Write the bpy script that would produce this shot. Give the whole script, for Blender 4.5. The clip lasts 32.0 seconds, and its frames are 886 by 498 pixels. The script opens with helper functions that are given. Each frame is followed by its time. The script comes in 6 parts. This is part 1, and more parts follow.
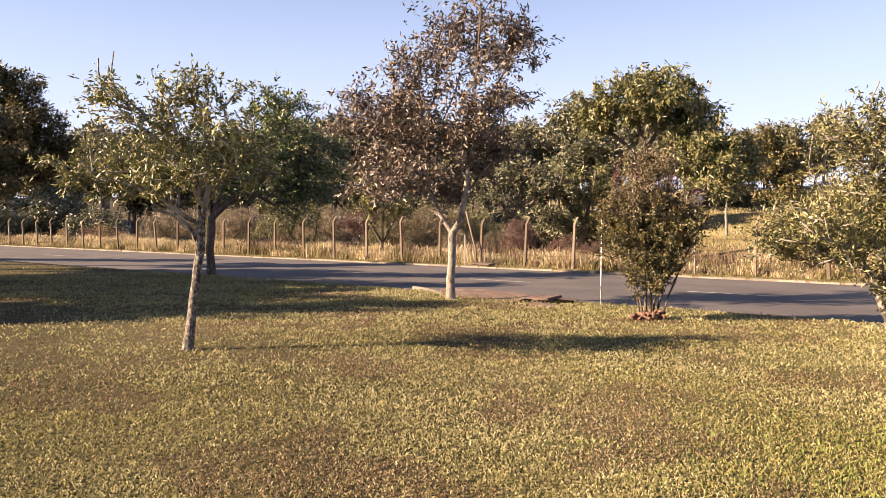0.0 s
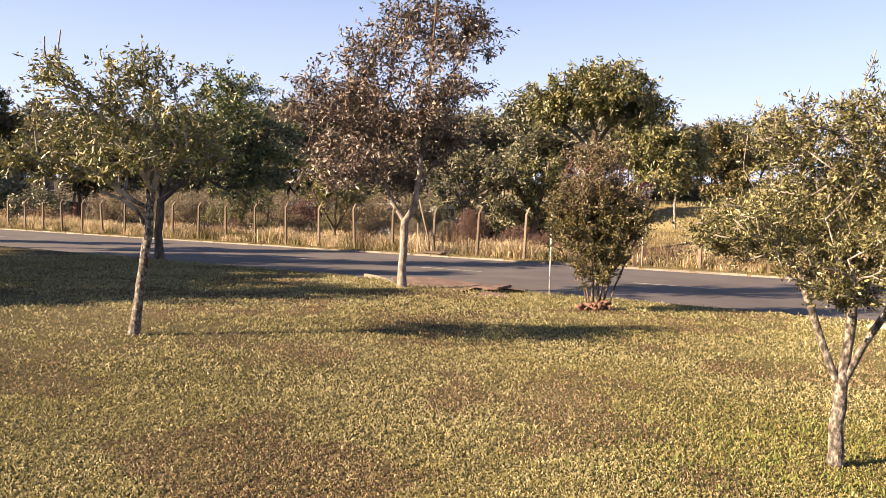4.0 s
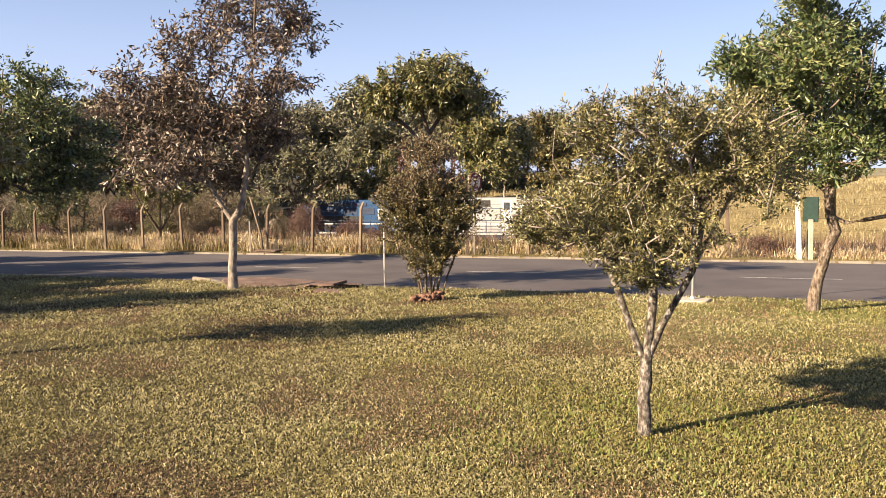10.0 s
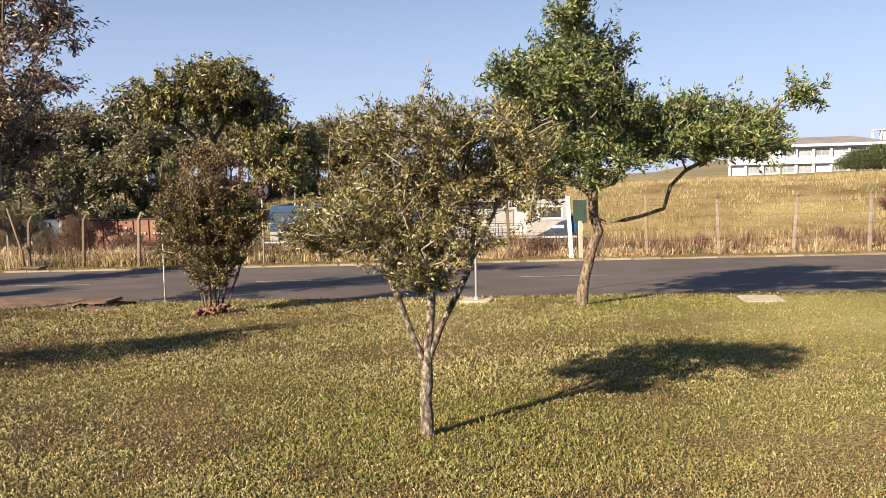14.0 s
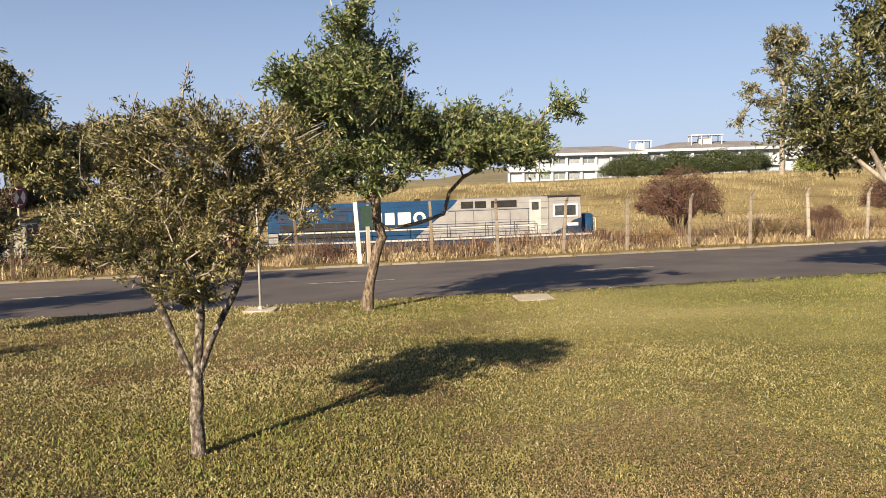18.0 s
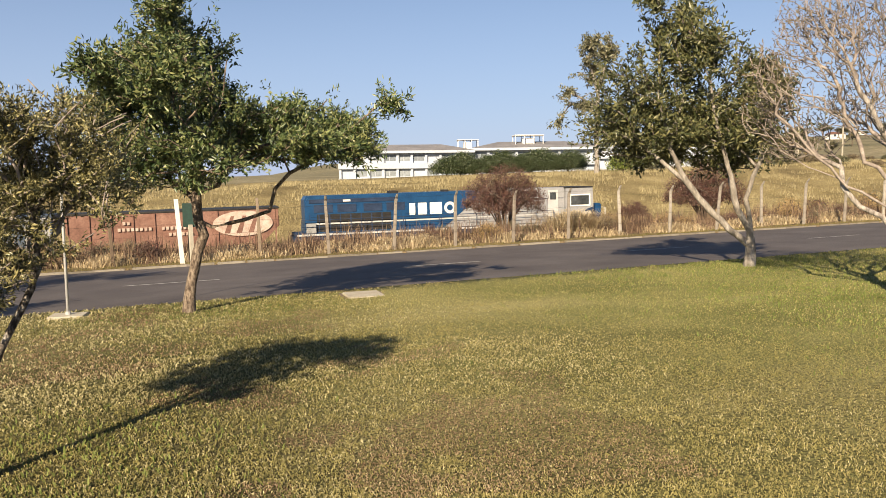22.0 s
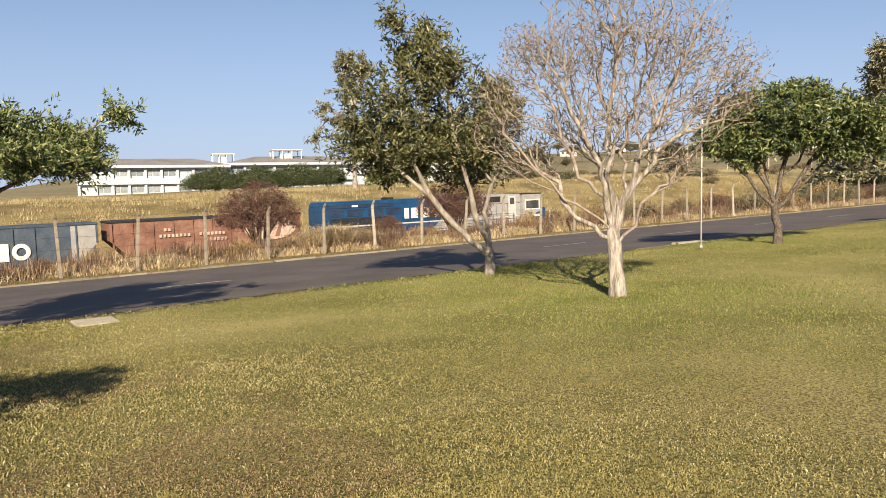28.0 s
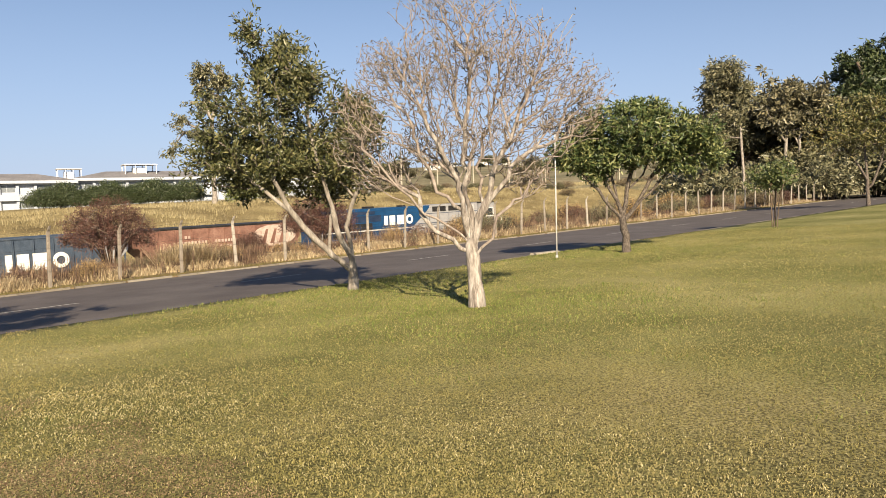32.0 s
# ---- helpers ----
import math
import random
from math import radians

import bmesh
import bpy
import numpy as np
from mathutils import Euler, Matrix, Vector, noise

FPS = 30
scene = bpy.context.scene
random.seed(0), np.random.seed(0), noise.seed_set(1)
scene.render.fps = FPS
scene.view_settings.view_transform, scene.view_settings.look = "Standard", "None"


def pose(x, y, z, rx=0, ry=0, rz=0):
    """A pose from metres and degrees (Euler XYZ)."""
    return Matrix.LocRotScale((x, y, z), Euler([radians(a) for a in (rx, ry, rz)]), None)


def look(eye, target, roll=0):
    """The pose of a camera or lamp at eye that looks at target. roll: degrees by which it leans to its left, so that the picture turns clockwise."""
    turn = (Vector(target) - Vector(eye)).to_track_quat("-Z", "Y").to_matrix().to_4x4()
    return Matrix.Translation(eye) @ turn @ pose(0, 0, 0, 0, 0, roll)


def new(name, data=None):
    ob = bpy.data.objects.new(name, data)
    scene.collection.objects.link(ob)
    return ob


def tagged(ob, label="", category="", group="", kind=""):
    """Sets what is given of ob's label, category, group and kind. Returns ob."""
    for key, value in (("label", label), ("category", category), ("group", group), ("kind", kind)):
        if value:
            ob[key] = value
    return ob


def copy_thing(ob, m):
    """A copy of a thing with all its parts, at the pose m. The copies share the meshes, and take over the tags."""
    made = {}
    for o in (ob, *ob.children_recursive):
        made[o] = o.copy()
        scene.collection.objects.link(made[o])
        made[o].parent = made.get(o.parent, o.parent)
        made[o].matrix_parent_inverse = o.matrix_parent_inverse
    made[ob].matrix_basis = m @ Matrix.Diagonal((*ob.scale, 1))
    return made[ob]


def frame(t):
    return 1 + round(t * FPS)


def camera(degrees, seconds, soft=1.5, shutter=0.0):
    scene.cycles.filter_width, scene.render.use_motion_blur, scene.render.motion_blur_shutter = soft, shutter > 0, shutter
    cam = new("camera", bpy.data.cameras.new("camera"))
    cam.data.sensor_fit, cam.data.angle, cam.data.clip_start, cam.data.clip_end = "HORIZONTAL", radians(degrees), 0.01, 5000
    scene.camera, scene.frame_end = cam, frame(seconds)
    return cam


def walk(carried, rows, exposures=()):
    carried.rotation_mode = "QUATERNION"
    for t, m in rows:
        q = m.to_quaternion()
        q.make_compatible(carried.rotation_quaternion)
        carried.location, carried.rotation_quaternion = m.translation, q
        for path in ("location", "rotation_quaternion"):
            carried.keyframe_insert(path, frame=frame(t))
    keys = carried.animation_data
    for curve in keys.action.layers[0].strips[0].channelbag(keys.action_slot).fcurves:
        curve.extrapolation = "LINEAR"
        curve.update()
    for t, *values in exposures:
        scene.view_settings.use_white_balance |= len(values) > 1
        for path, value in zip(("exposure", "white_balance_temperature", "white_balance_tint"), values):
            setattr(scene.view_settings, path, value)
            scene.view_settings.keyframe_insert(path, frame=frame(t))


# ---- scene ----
cam = camera(59.16, 32.0, soft=0.7)
# seconds, eye, yaw, pitch, roll
PATH = [
    (0, (0.000, 0.000, 1.474), 6.39, -4.03, -0.39),
    (0.5, (-0.025, 0.041, 1.477), 6.46, -3.17, -0.42),
    (1, (-0.013, -0.072, 1.482), 7.12, -2.90, -0.58),
    (1.5, (0.005, -0.057, 1.481), 7.03, -3.38, -0.89),
    (2, (0.016, -0.047, 1.481), 5.97, -3.84, -0.52),
    (2.5, (0.010, -0.064, 1.477), 5.33, -3.58, -0.08),
    (4.5, (0.066, -0.097, 1.498), 1.42, -5.11, 0.63),
    (5, (0.088, -0.075, 1.500), -0.46, -4.95, 0.02),
    (5.5, (0.095, -0.071, 1.503), -2.01, -5.17, -0.10),
    (6, (0.100, -0.072, 1.499), -3.09, -5.32, 0.11),
    (6.5, (0.098, -0.062, 1.494), -3.35, -5.58, 0.08),
    (7, (0.103, -0.069, 1.495), -3.49, -5.45, 0.00),
    (7.5, (0.102, -0.084, 1.507), -3.56, -5.13, 0.06),
    (8, (0.100, -0.093, 1.513), -4.30, -5.21, -0.27),
    (8.5, (0.092, -0.124, 1.533), -5.19, -5.29, -0.50),
    (9, (0.102, -0.125, 1.532), -5.92, -5.32, -0.75),
    (9.5, (0.120, -0.121, 1.529), -6.98, -5.22, -0.70),
    (10, (0.144, -0.087, 1.525), -8.91, -5.38, -0.72),
    (10.5, (0.159, -0.086, 1.521), -9.95, -5.22, -0.49),
    (11, (0.166, -0.085, 1.517), -11.46, -5.23, -0.52),
    (11.5, (0.180, -0.072, 1.519), -12.72, -5.29, -1.23),
    (12, (0.202, -0.056, 1.504), -14.42, -5.48, -1.25),
    (12.5, (0.192, -0.092, 1.515), -16.73, -5.34, -1.10),
    (13, (0.200, -0.102, 1.527), -18.53, -5.22, -0.96),
    (13.5, (0.232, -0.090, 1.529), -21.03, -5.21, -1.01),
    (14, (0.255, -0.079, 1.528), -24.00, -5.14, -1.15),
    (14.5, (0.275, -0.091, 1.522), -25.59, -5.24, -1.37),
    (16.5, (0.331, -0.099, 1.529), -32.92, -5.52, -0.75),
    (17, (0.343, -0.135, 1.538), -35.13, -5.35, -0.89),
    (17.5, (0.404, -0.105, 1.538), -37.22, -5.15, -1.05),
    (18, (0.376, -0.125, 1.532), -39.23, -5.00, -1.08),
    (18.5, (0.390, -0.144, 1.536), -41.28, -5.02, -1.01),
    (19, (0.403, -0.153, 1.539), -43.55, -4.91, -0.98),
    (19.5, (0.418, -0.162, 1.531), -45.14, -4.87, -0.75),
    (20, (0.425, -0.161, 1.532), -46.03, -4.74, -0.54),
    (20.5, (0.430, -0.159, 1.529), -47.19, -4.74, -0.36),
    (21, (0.444, -0.137, 1.523), -48.65, -5.26, -0.45),
    (21.5, (0.445, -0.161, 1.523), -50.11, -5.51, -0.67),
    (22, (0.462, -0.137, 1.521), -51.51, -5.40, -0.72),
    (22.5, (0.439, -0.187, 1.527), -53.04, -5.07, -0.81),
    (23, (0.461, -0.222, 1.535), -55.09, -4.85, -0.81),
    (23.5, (0.478, -0.230, 1.540), -57.74, -4.99, -0.52),
    (24, (0.476, -0.249, 1.541), -59.88, -5.03, -0.32),
    (24.5, (0.494, -0.248, 1.546), -61.64, -5.09, -0.23),
    (25, (0.520, -0.261, 1.544), -62.67, -5.33, -0.29),
    (25.5, (0.513, -0.279, 1.535), -64.05, -5.51, -0.50),
    (27.5, (0.554, -0.306, 1.538), -67.89, -4.57, -0.99),
    (28, (0.612, -0.343, 1.527), -68.88, -4.57, -1.01),
    (28.5, (0.607, -0.347, 1.541), -69.38, -4.34, -1.10),
    (29, (0.589, -0.358, 1.544), -69.94, -4.34, -0.90),
    (29.5, (0.621, -0.377, 1.539), -71.34, -4.44, -1.12),
    (30, (0.640, -0.375, 1.545), -73.69, -4.29, -1.05),
    (30.5, (0.621, -0.405, 1.534), -75.36, -4.64, -1.41),
    (31, (0.609, -0.430, 1.541), -76.10, -4.47, -1.66),
    (31.5, (0.622, -0.441, 1.537), -77.96, -4.29, -1.98),
    (32, (0.578, -0.449, 1.543), -78.67, -3.78, -1.55),
]
walk(cam, [(t, pose(*eye, 90 + pitch, 0, yaw) @ pose(0, 0, 0, 0, 0, roll)) for t, eye, yaw, pitch, roll in PATH],
     exposures=[(t, stops, 6700 + 400 * max(0, 1 - t / 12) - 250 * min(1, max(0, t - 12) / 10), 14 + 7 * max(0, 1 - t / 12) - 4 * min(1, max(0, t - 12) / 10)) for t, stops in ((0, 1.67), (6, 1.63), (9, 1.49), (13, 1.22), (17, 0.9), (19, 0.85), (25, 0.82), (32, 0.86))])

# ---- light ----
SUN_AZ, SUN_EL = 20.0, 27.0  # shadows fall towards this azimuth (degrees from +x)
world = bpy.data.worlds.new("sky")
scene.world = world
world.use_nodes = True
wn = world.node_tree.nodes
sky = wn.new("ShaderNodeTexSky")
sky.sky_type, sky.sun_disc = "NISHITA", False
sky.sun_elevation = radians(SUN_EL)
sky.sun_rotation = radians(270 - SUN_AZ)
sky.altitude, sky.air_density, sky.dust_density, sky.ozone_density = 600, 1.0, 0.6, 3.0
wn["Background"].inputs["Strength"].default_value = 0.0535
haze = wn.new("ShaderNodeMix")  # pale lavender haze over the clear sky
haze.data_type = "RGBA"
sky_way, sky_split, thick = wn.new("ShaderNodeTexCoord"), wn.new("ShaderNodeSeparateXYZ"), wn.new("ShaderNodeMapRange")
thick.inputs[1].default_value, thick.inputs[2].default_value = 0.0, 0.3  # haze is thick low down and thin overhead
thick.inputs[3].default_value, thick.inputs[4].default_value = 0.8, 0.14
world.node_tree.links.new(sky_way.outputs["Generated"], sky_split.inputs[0])
world.node_tree.links.new(sky_split.outputs[2], thick.inputs[0])
world.node_tree.links.new(thick.outputs[0], haze.inputs[0])
haze.inputs[7].default_value = (5.2, 6.2, 9.0, 1)
world.node_tree.links.new(sky.outputs[0], haze.inputs[6])
world.node_tree.links.new(haze.outputs[2], wn["Background"].inputs["Color"])
sun = new("sun", bpy.data.lights.new("sun", "SUN"))
sun.data.energy, sun.data.angle, sun.data.color = 6.5, radians(0.6), (1.0, 0.82, 0.57)
sun.matrix_world = look((-60 * math.cos(radians(SUN_AZ)), -60 * math.sin(radians(SUN_AZ)), 60 * math.tan(radians(SUN_EL))), (0, 0, 0))


# ---- materials ----
def material(name, colors, scale=3.0, rough=0.8, fine=40.0, bump=0.3, depth=0.02, metal=0.0, island=0.0, objects=0.0, fine_mix=0.35, spec=0.3, stretch=(1, 1, 1), translucent=0.0):
    """A surface with two scales of variation: broad patches between the colours, and fine grain that also gives relief."""
    m = bpy.data.materials.new(name)
    m.use_nodes = True
    n, l = m.node_tree.nodes, m.node_tree.links
    b = n["Principled BSDF"]
    b.inputs["Roughness"].default_value, b.inputs["Metallic"].default_value = rough, metal
    b.inputs["Specular IOR Level"].default_value = spec
    co, mp = n.new("ShaderNodeTexCoord"), n.new("ShaderNodeMapping")
    mp.inputs["Scale"].default_value = stretch
    l.new(co.outputs["Object"], mp.inputs["Vector"])
    broad, grain = n.new("ShaderNodeTexNoise"), n.new("ShaderNodeTexNoise")
    broad.inputs["Scale"].default_value, broad.inputs["Detail"].default_value, broad.inputs["Roughness"].default_value = scale, 5, 0.6
    grain.inputs["Scale"].default_value, grain.inputs["Detail"].default_value = fine, 4
    for t in (broad, grain):
        l.new(mp.outputs[0], t.inputs["Vector"])
    ramp = n.new("ShaderNodeValToRGB")
    e = ramp.color_ramp.elements
    while len(e) < len(colors):
        e.new(0.5)
    for k, c in enumerate(colors):
        e[k].position = 0.3 + 0.4 * k / max(1, len(colors) - 1)
        e[k].color = (*(0.87 * v for v in c), 1)
    fac = broad.outputs["Fac"]
    for amount, node, out in ((island, "ShaderNodeNewGeometry", "Random Per Island"), (objects, "ShaderNodeObjectInfo", "Random")):
        if amount:
            g, mix = n.new(node), n.new("ShaderNodeMix")
            mix.inputs[0].default_value = amount
            l.new(fac, mix.inputs[2])
            remap = n.new("ShaderNodeMapRange")
            remap.inputs[3].default_value, remap.inputs[4].default_value = 0.25, 0.75
            l.new(g.outputs[out], remap.inputs[0])
            l.new(remap.outputs[0], mix.inputs[3])
            fac = mix.outputs[0]
    l.new(fac, ramp.inputs[0])
    dark = n.new("ShaderNodeMix")
    dark.data_type, dark.blend_type = "RGBA", "MULTIPLY"
    dark.inputs[0].default_value = fine_mix
    l.new(ramp.outputs[0], dark.inputs[6])
    g2 = n.new("ShaderNodeMapRange")
    g2.inputs[1].default_value, g2.inputs[2].default_value, g2.inputs[3].default_value, g2.inputs[4].default_value = 0.3, 0.7, 0.35, 1.5
    l.new(grain.outputs["Fac"], g2.inputs[0])
    l.new(g2.outputs[0], dark.inputs[7])
    l.new(dark.outputs[2], b.inputs["Base Color"])
    if bump:
        bp = n.new("ShaderNodeBump")
        bp.inputs["Strength"].default_value, bp.inputs["Distance"].default_value = bump, depth
        l.new(grain.outputs["Fac"], bp.inputs["Height"])
        l.new(bp.outputs[0], b.inputs["Normal"])
    if translucent:
        tr, ms = n.new("ShaderNodeBsdfTranslucent"), n.new("ShaderNodeMixShader")
        ms.inputs[0].default_value = translucent
        l.new(dark.outputs[2], tr.inputs["Color"])
        l.new(b.outputs[0], ms.inputs[1])
        l.new(tr.outputs[0], ms.inputs[2])
        l.new(ms.outputs[0], n["Material Output"].inputs["Surface"])
    return m


def leaf_mat(name, *colors):
    return material(name, colors, scale=1.2, rough=0.4, fine=8, bump=0, island=0.75, fine_mix=0.1, spec=0.5, translucent=0.12)


M = {
    "lawn": material("lawn", [(0.0417, 0.0367, 0.0164), (0.0834, 0.0705, 0.0344), (0.146, 0.116, 0.0616)], scale=0.22, fine=45, bump=0.5, depth=0.02, fine_mix=0.65, rough=0.95, spec=0.1),
    "wild": material("wild_ground", [(0.12, 0.085, 0.055), (0.22, 0.165, 0.10), (0.32, 0.25, 0.14)], scale=0.25, fine=9, bump=1.0, depth=0.15, fine_mix=0.7, rough=0.95, spec=0.1),
    "gold": material("golden_field", [(0.146, 0.112, 0.0572), (0.258, 0.206, 0.101), (0.37, 0.305, 0.158)], scale=0.12, fine=5, bump=1.0, depth=0.2, fine_mix=0.6, rough=0.95, spec=0.1),
    "forest": material("dim_forest_floor", [(0.03, 0.024, 0.015), (0.065, 0.05, 0.03), (0.12, 0.095, 0.055)], scale=0.3, fine=4, bump=1.0, depth=0.2, fine_mix=0.6, rough=0.95, spec=0.1),
    "pasture": material("far_pasture", [(0.132, 0.125, 0.0792), (0.207, 0.185, 0.114), (0.282, 0.241, 0.154)], scale=0.03, fine=0.5, bump=0.6, depth=0.4, fine_mix=0.5, rough=0.95, spec=0.1),
    "asphalt": material("asphalt", [(0.0736, 0.0632, 0.0632), (0.0963, 0.0838, 0.0826), (0.121, 0.107, 0.105)], scale=0.6, fine=60, bump=0.4, depth=0.006, fine_mix=0.3, rough=0.85),
    "concrete": material("concrete", [(0.30, 0.27, 0.22), (0.42, 0.38, 0.31), (0.48, 0.45, 0.38)], scale=2.5, fine=50, bump=0.3, depth=0.006, objects=0.3),
    "kerb": material("kerb_concrete", [(0.13, 0.11, 0.088), (0.22, 0.195, 0.16), (0.31, 0.28, 0.235)], scale=2.5, fine=50, bump=0.3, depth=0.006, objects=0.5),
    "post": material("post_concrete", [(0.085, 0.06, 0.042), (0.155, 0.115, 0.082), (0.25, 0.2, 0.15)], scale=3, fine=40, bump=0.4, depth=0.01, objects=0.5),
    "post_grey": material("post_weathered", [(0.168, 0.138, 0.112), (0.3, 0.269, 0.231), (0.456, 0.419, 0.37)], scale=3, fine=40, bump=0.4, depth=0.01, objects=0.5),
    "bark_pale": material("bark_pale", [(0.10, 0.08, 0.066), (0.25, 0.21, 0.175), (0.44, 0.395, 0.34)], scale=14, fine=60, bump=0.8, depth=0.012, stretch=(1, 1, 0.45)),
    "bark_spot": material("bark_spotted", [(0.02, 0.015, 0.012), (0.05, 0.04, 0.032), (0.13, 0.11, 0.092), (0.29, 0.262, 0.23), (0.43, 0.405, 0.365)], scale=34, fine=110, bump=0.8, depth=0.01, stretch=(1, 1, 0.6)),
    "bark_mid": material("bark_brown", [(0.0255, 0.0197, 0.0166), (0.0765, 0.0606, 0.0504), (0.173, 0.146, 0.125), (0.242, 0.214, 0.189)], scale=30, fine=80, bump=1.0, depth=0.03, stretch=(1, 1, 0.4)),
    "bark_lean": material("bark_lean", [(0.0382, 0.0276, 0.0208), (0.115, 0.0848, 0.063), (0.259, 0.204, 0.156), (0.363, 0.3, 0.236)], scale=30, fine=80, bump=1.0, depth=0.03, stretch=(1, 1, 0.4)),
    "bark_dark": material("bark_dark", [(0.05, 0.035, 0.027), (0.11, 0.08, 0.06), (0.20, 0.155, 0.115)], scale=12, fine=60, bump=0.8, depth=0.012, stretch=(1, 1, 0.4)),
    "bark_tan": material("bark_tan", [(0.136, 0.119, 0.102), (0.272, 0.242, 0.212), (0.425, 0.391, 0.357)], scale=10, fine=50, bump=0.8, depth=0.015, stretch=(1, 1, 0.35)),
    "leaf_olive": leaf_mat("leaf_olive", (0.0638, 0.0798, 0.026), (0.16, 0.16, 0.052), (0.34, 0.287, 0.122)),
    "leaf_fork": leaf_mat("leaf_fork", (0.0299, 0.0391, 0.0156), (0.0862, 0.0943, 0.036), (0.218, 0.207, 0.09)),
    "leaf_green": leaf_mat("leaf_green", (0.0289, 0.0508, 0.0189), (0.0904, 0.127, 0.0426), (0.253, 0.261, 0.104)),
    "leaf_deep": leaf_mat("leaf_deep", (0.0392, 0.043, 0.0198), (0.0979, 0.092, 0.0347), (0.244, 0.177, 0.0693)),
    "leaf_red": leaf_mat("leaf_red", (0.042, 0.0305, 0.0268), (0.115, 0.084, 0.0638), (0.284, 0.221, 0.162)),
    "leaf_vee": leaf_mat("leaf_vee", (0.0423, 0.0449, 0.0182), (0.122, 0.116, 0.0462), (0.378, 0.334, 0.15)),
    "leaf_hedge_and_backlit": leaf_mat("leaf_hedge_and_backlit", (0.02, 0.034, 0.015), (0.05, 0.072, 0.03), (0.11, 0.13, 0.055)),
    "leaf_brown": leaf_mat("leaf_brown", (0.0465, 0.0207, 0.0173), (0.104, 0.0476, 0.0367), (0.196, 0.104, 0.0756)),
    "leaf_far": leaf_mat("leaf_far", (0.056, 0.0601, 0.0337), (0.14, 0.14, 0.0789), (0.28, 0.257, 0.152)),
    "leaf_mid": leaf_mat("leaf_mid", (0.05, 0.061, 0.0203), (0.131, 0.134, 0.0459), (0.3, 0.256, 0.108)),
    "leaf_maroon": leaf_mat("leaf_maroon", (0.045, 0.02, 0.017), (0.085, 0.04, 0.032), (0.13, 0.07, 0.052)),
    "leaf_dry": leaf_mat("leaf_dry", (0.25, 0.16, 0.07), (0.36, 0.24, 0.10), (0.42, 0.31, 0.15)),
    "blade_lawn": material("blade_lawn", [(0.16, 0.144, 0.0586), (0.411, 0.364, 0.172), (0.748, 0.677, 0.42)], scale=0.3, fine=30, bump=0, island=0.6, fine_mix=0.3, rough=0.6, spec=0.3, translucent=0.25),
    "blade_thatch": material("blade_thatch", [(0.119, 0.0812, 0.0487), (0.303, 0.211, 0.128), (0.539, 0.424, 0.288)], scale=0.3, fine=30, bump=0, island=0.6, fine_mix=0.3, rough=0.7, spec=0.2, translucent=0.2),
    "blade_dry": material("blade_dry", [(0.363, 0.276, 0.162), (0.596, 0.475, 0.3), (0.829, 0.701, 0.48)], scale=0.4, fine=5, bump=0, island=0.6, fine_mix=0.1, rough=0.8, spec=0.1, translucent=0.25),
    "blade_fresh": material("blade_fresh", [(0.203, 0.192, 0.0579), (0.344, 0.303, 0.111), (0.507, 0.434, 0.2)], scale=0.3, fine=30, bump=0, island=0.5, fine_mix=0.3, rough=0.6, spec=0.3, translucent=0.25),
    "blade_verge": material("blade_verge", [(0.07, 0.062, 0.022), (0.16, 0.14, 0.05), (0.3, 0.24, 0.11)], scale=0.4, fine=5, bump=0, island=0.6, fine_mix=0.1, rough=0.7, spec=0.2, translucent=0.2),
    "leaf_brush": leaf_mat("leaf_brush", (0.11, 0.0825, 0.048), (0.22, 0.165, 0.096), (0.363, 0.292, 0.18)),
    "leaf_tip": leaf_mat("leaf_tip", (0.08, 0.062, 0.034), (0.15, 0.115, 0.06), (0.24, 0.185, 0.105)),
    "leaf_wood": leaf_mat("leaf_wood", (0.0536, 0.0534, 0.032), (0.138, 0.13, 0.0759), (0.291, 0.259, 0.152)),
    "bark_twig": material("bark_twig", [(0.153, 0.124, 0.109), (0.264, 0.222, 0.196), (0.374, 0.324, 0.29)], scale=6, fine=30, bump=0.2, depth=0.005),
    "bark_ridge": material("bark_ridged", [(0.08, 0.066, 0.058), (0.23, 0.20, 0.178), (0.40, 0.362, 0.33), (0.52, 0.48, 0.45)], scale=9, fine=45, bump=1.0, depth=0.02, stretch=(1.6, 1.6, 0.28)),
    "faded_blue": material("faded_blue", [(0.0336, 0.0518, 0.0826), (0.052, 0.074, 0.111), (0.076, 0.0962, 0.13)], scale=1.5, fine=15, bump=0.05, fine_mix=0.3, rough=0.6),
    "white": material("white_paint", [(0.70, 0.69, 0.66), (0.8, 0.79, 0.77)], scale=2, fine=30, bump=0.05, fine_mix=0.12, rough=0.5),
    "grey_paint": material("grey_paint", [(0.22, 0.225, 0.235), (0.33, 0.33, 0.335)], scale=1.5, fine=20, bump=0.05, fine_mix=0.2, rough=0.45),
    "loco_grey": material("silver_grey_paint", [(0.25, 0.255, 0.27), (0.34, 0.34, 0.35)], scale=1.5, fine=20, bump=0.05, fine_mix=0.25, rough=0.45),
    "facade_grey": material("pale_grey_paint", [(0.42, 0.42, 0.43), (0.5, 0.5, 0.5)], scale=1.5, fine=20, bump=0.05, fine_mix=0.2, rough=0.5),
    "blue": material("blue_paint", [(0.00765, 0.0399, 0.111), (0.0136, 0.0663, 0.17)], scale=1.2, fine=15, bump=0.05, fine_mix=0.25, rough=0.4),
    "navy": material("navy_paint", [(0.012, 0.025, 0.06), (0.025, 0.045, 0.095)], scale=1.5, fine=15, bump=0.05, fine_mix=0.3, rough=0.55),
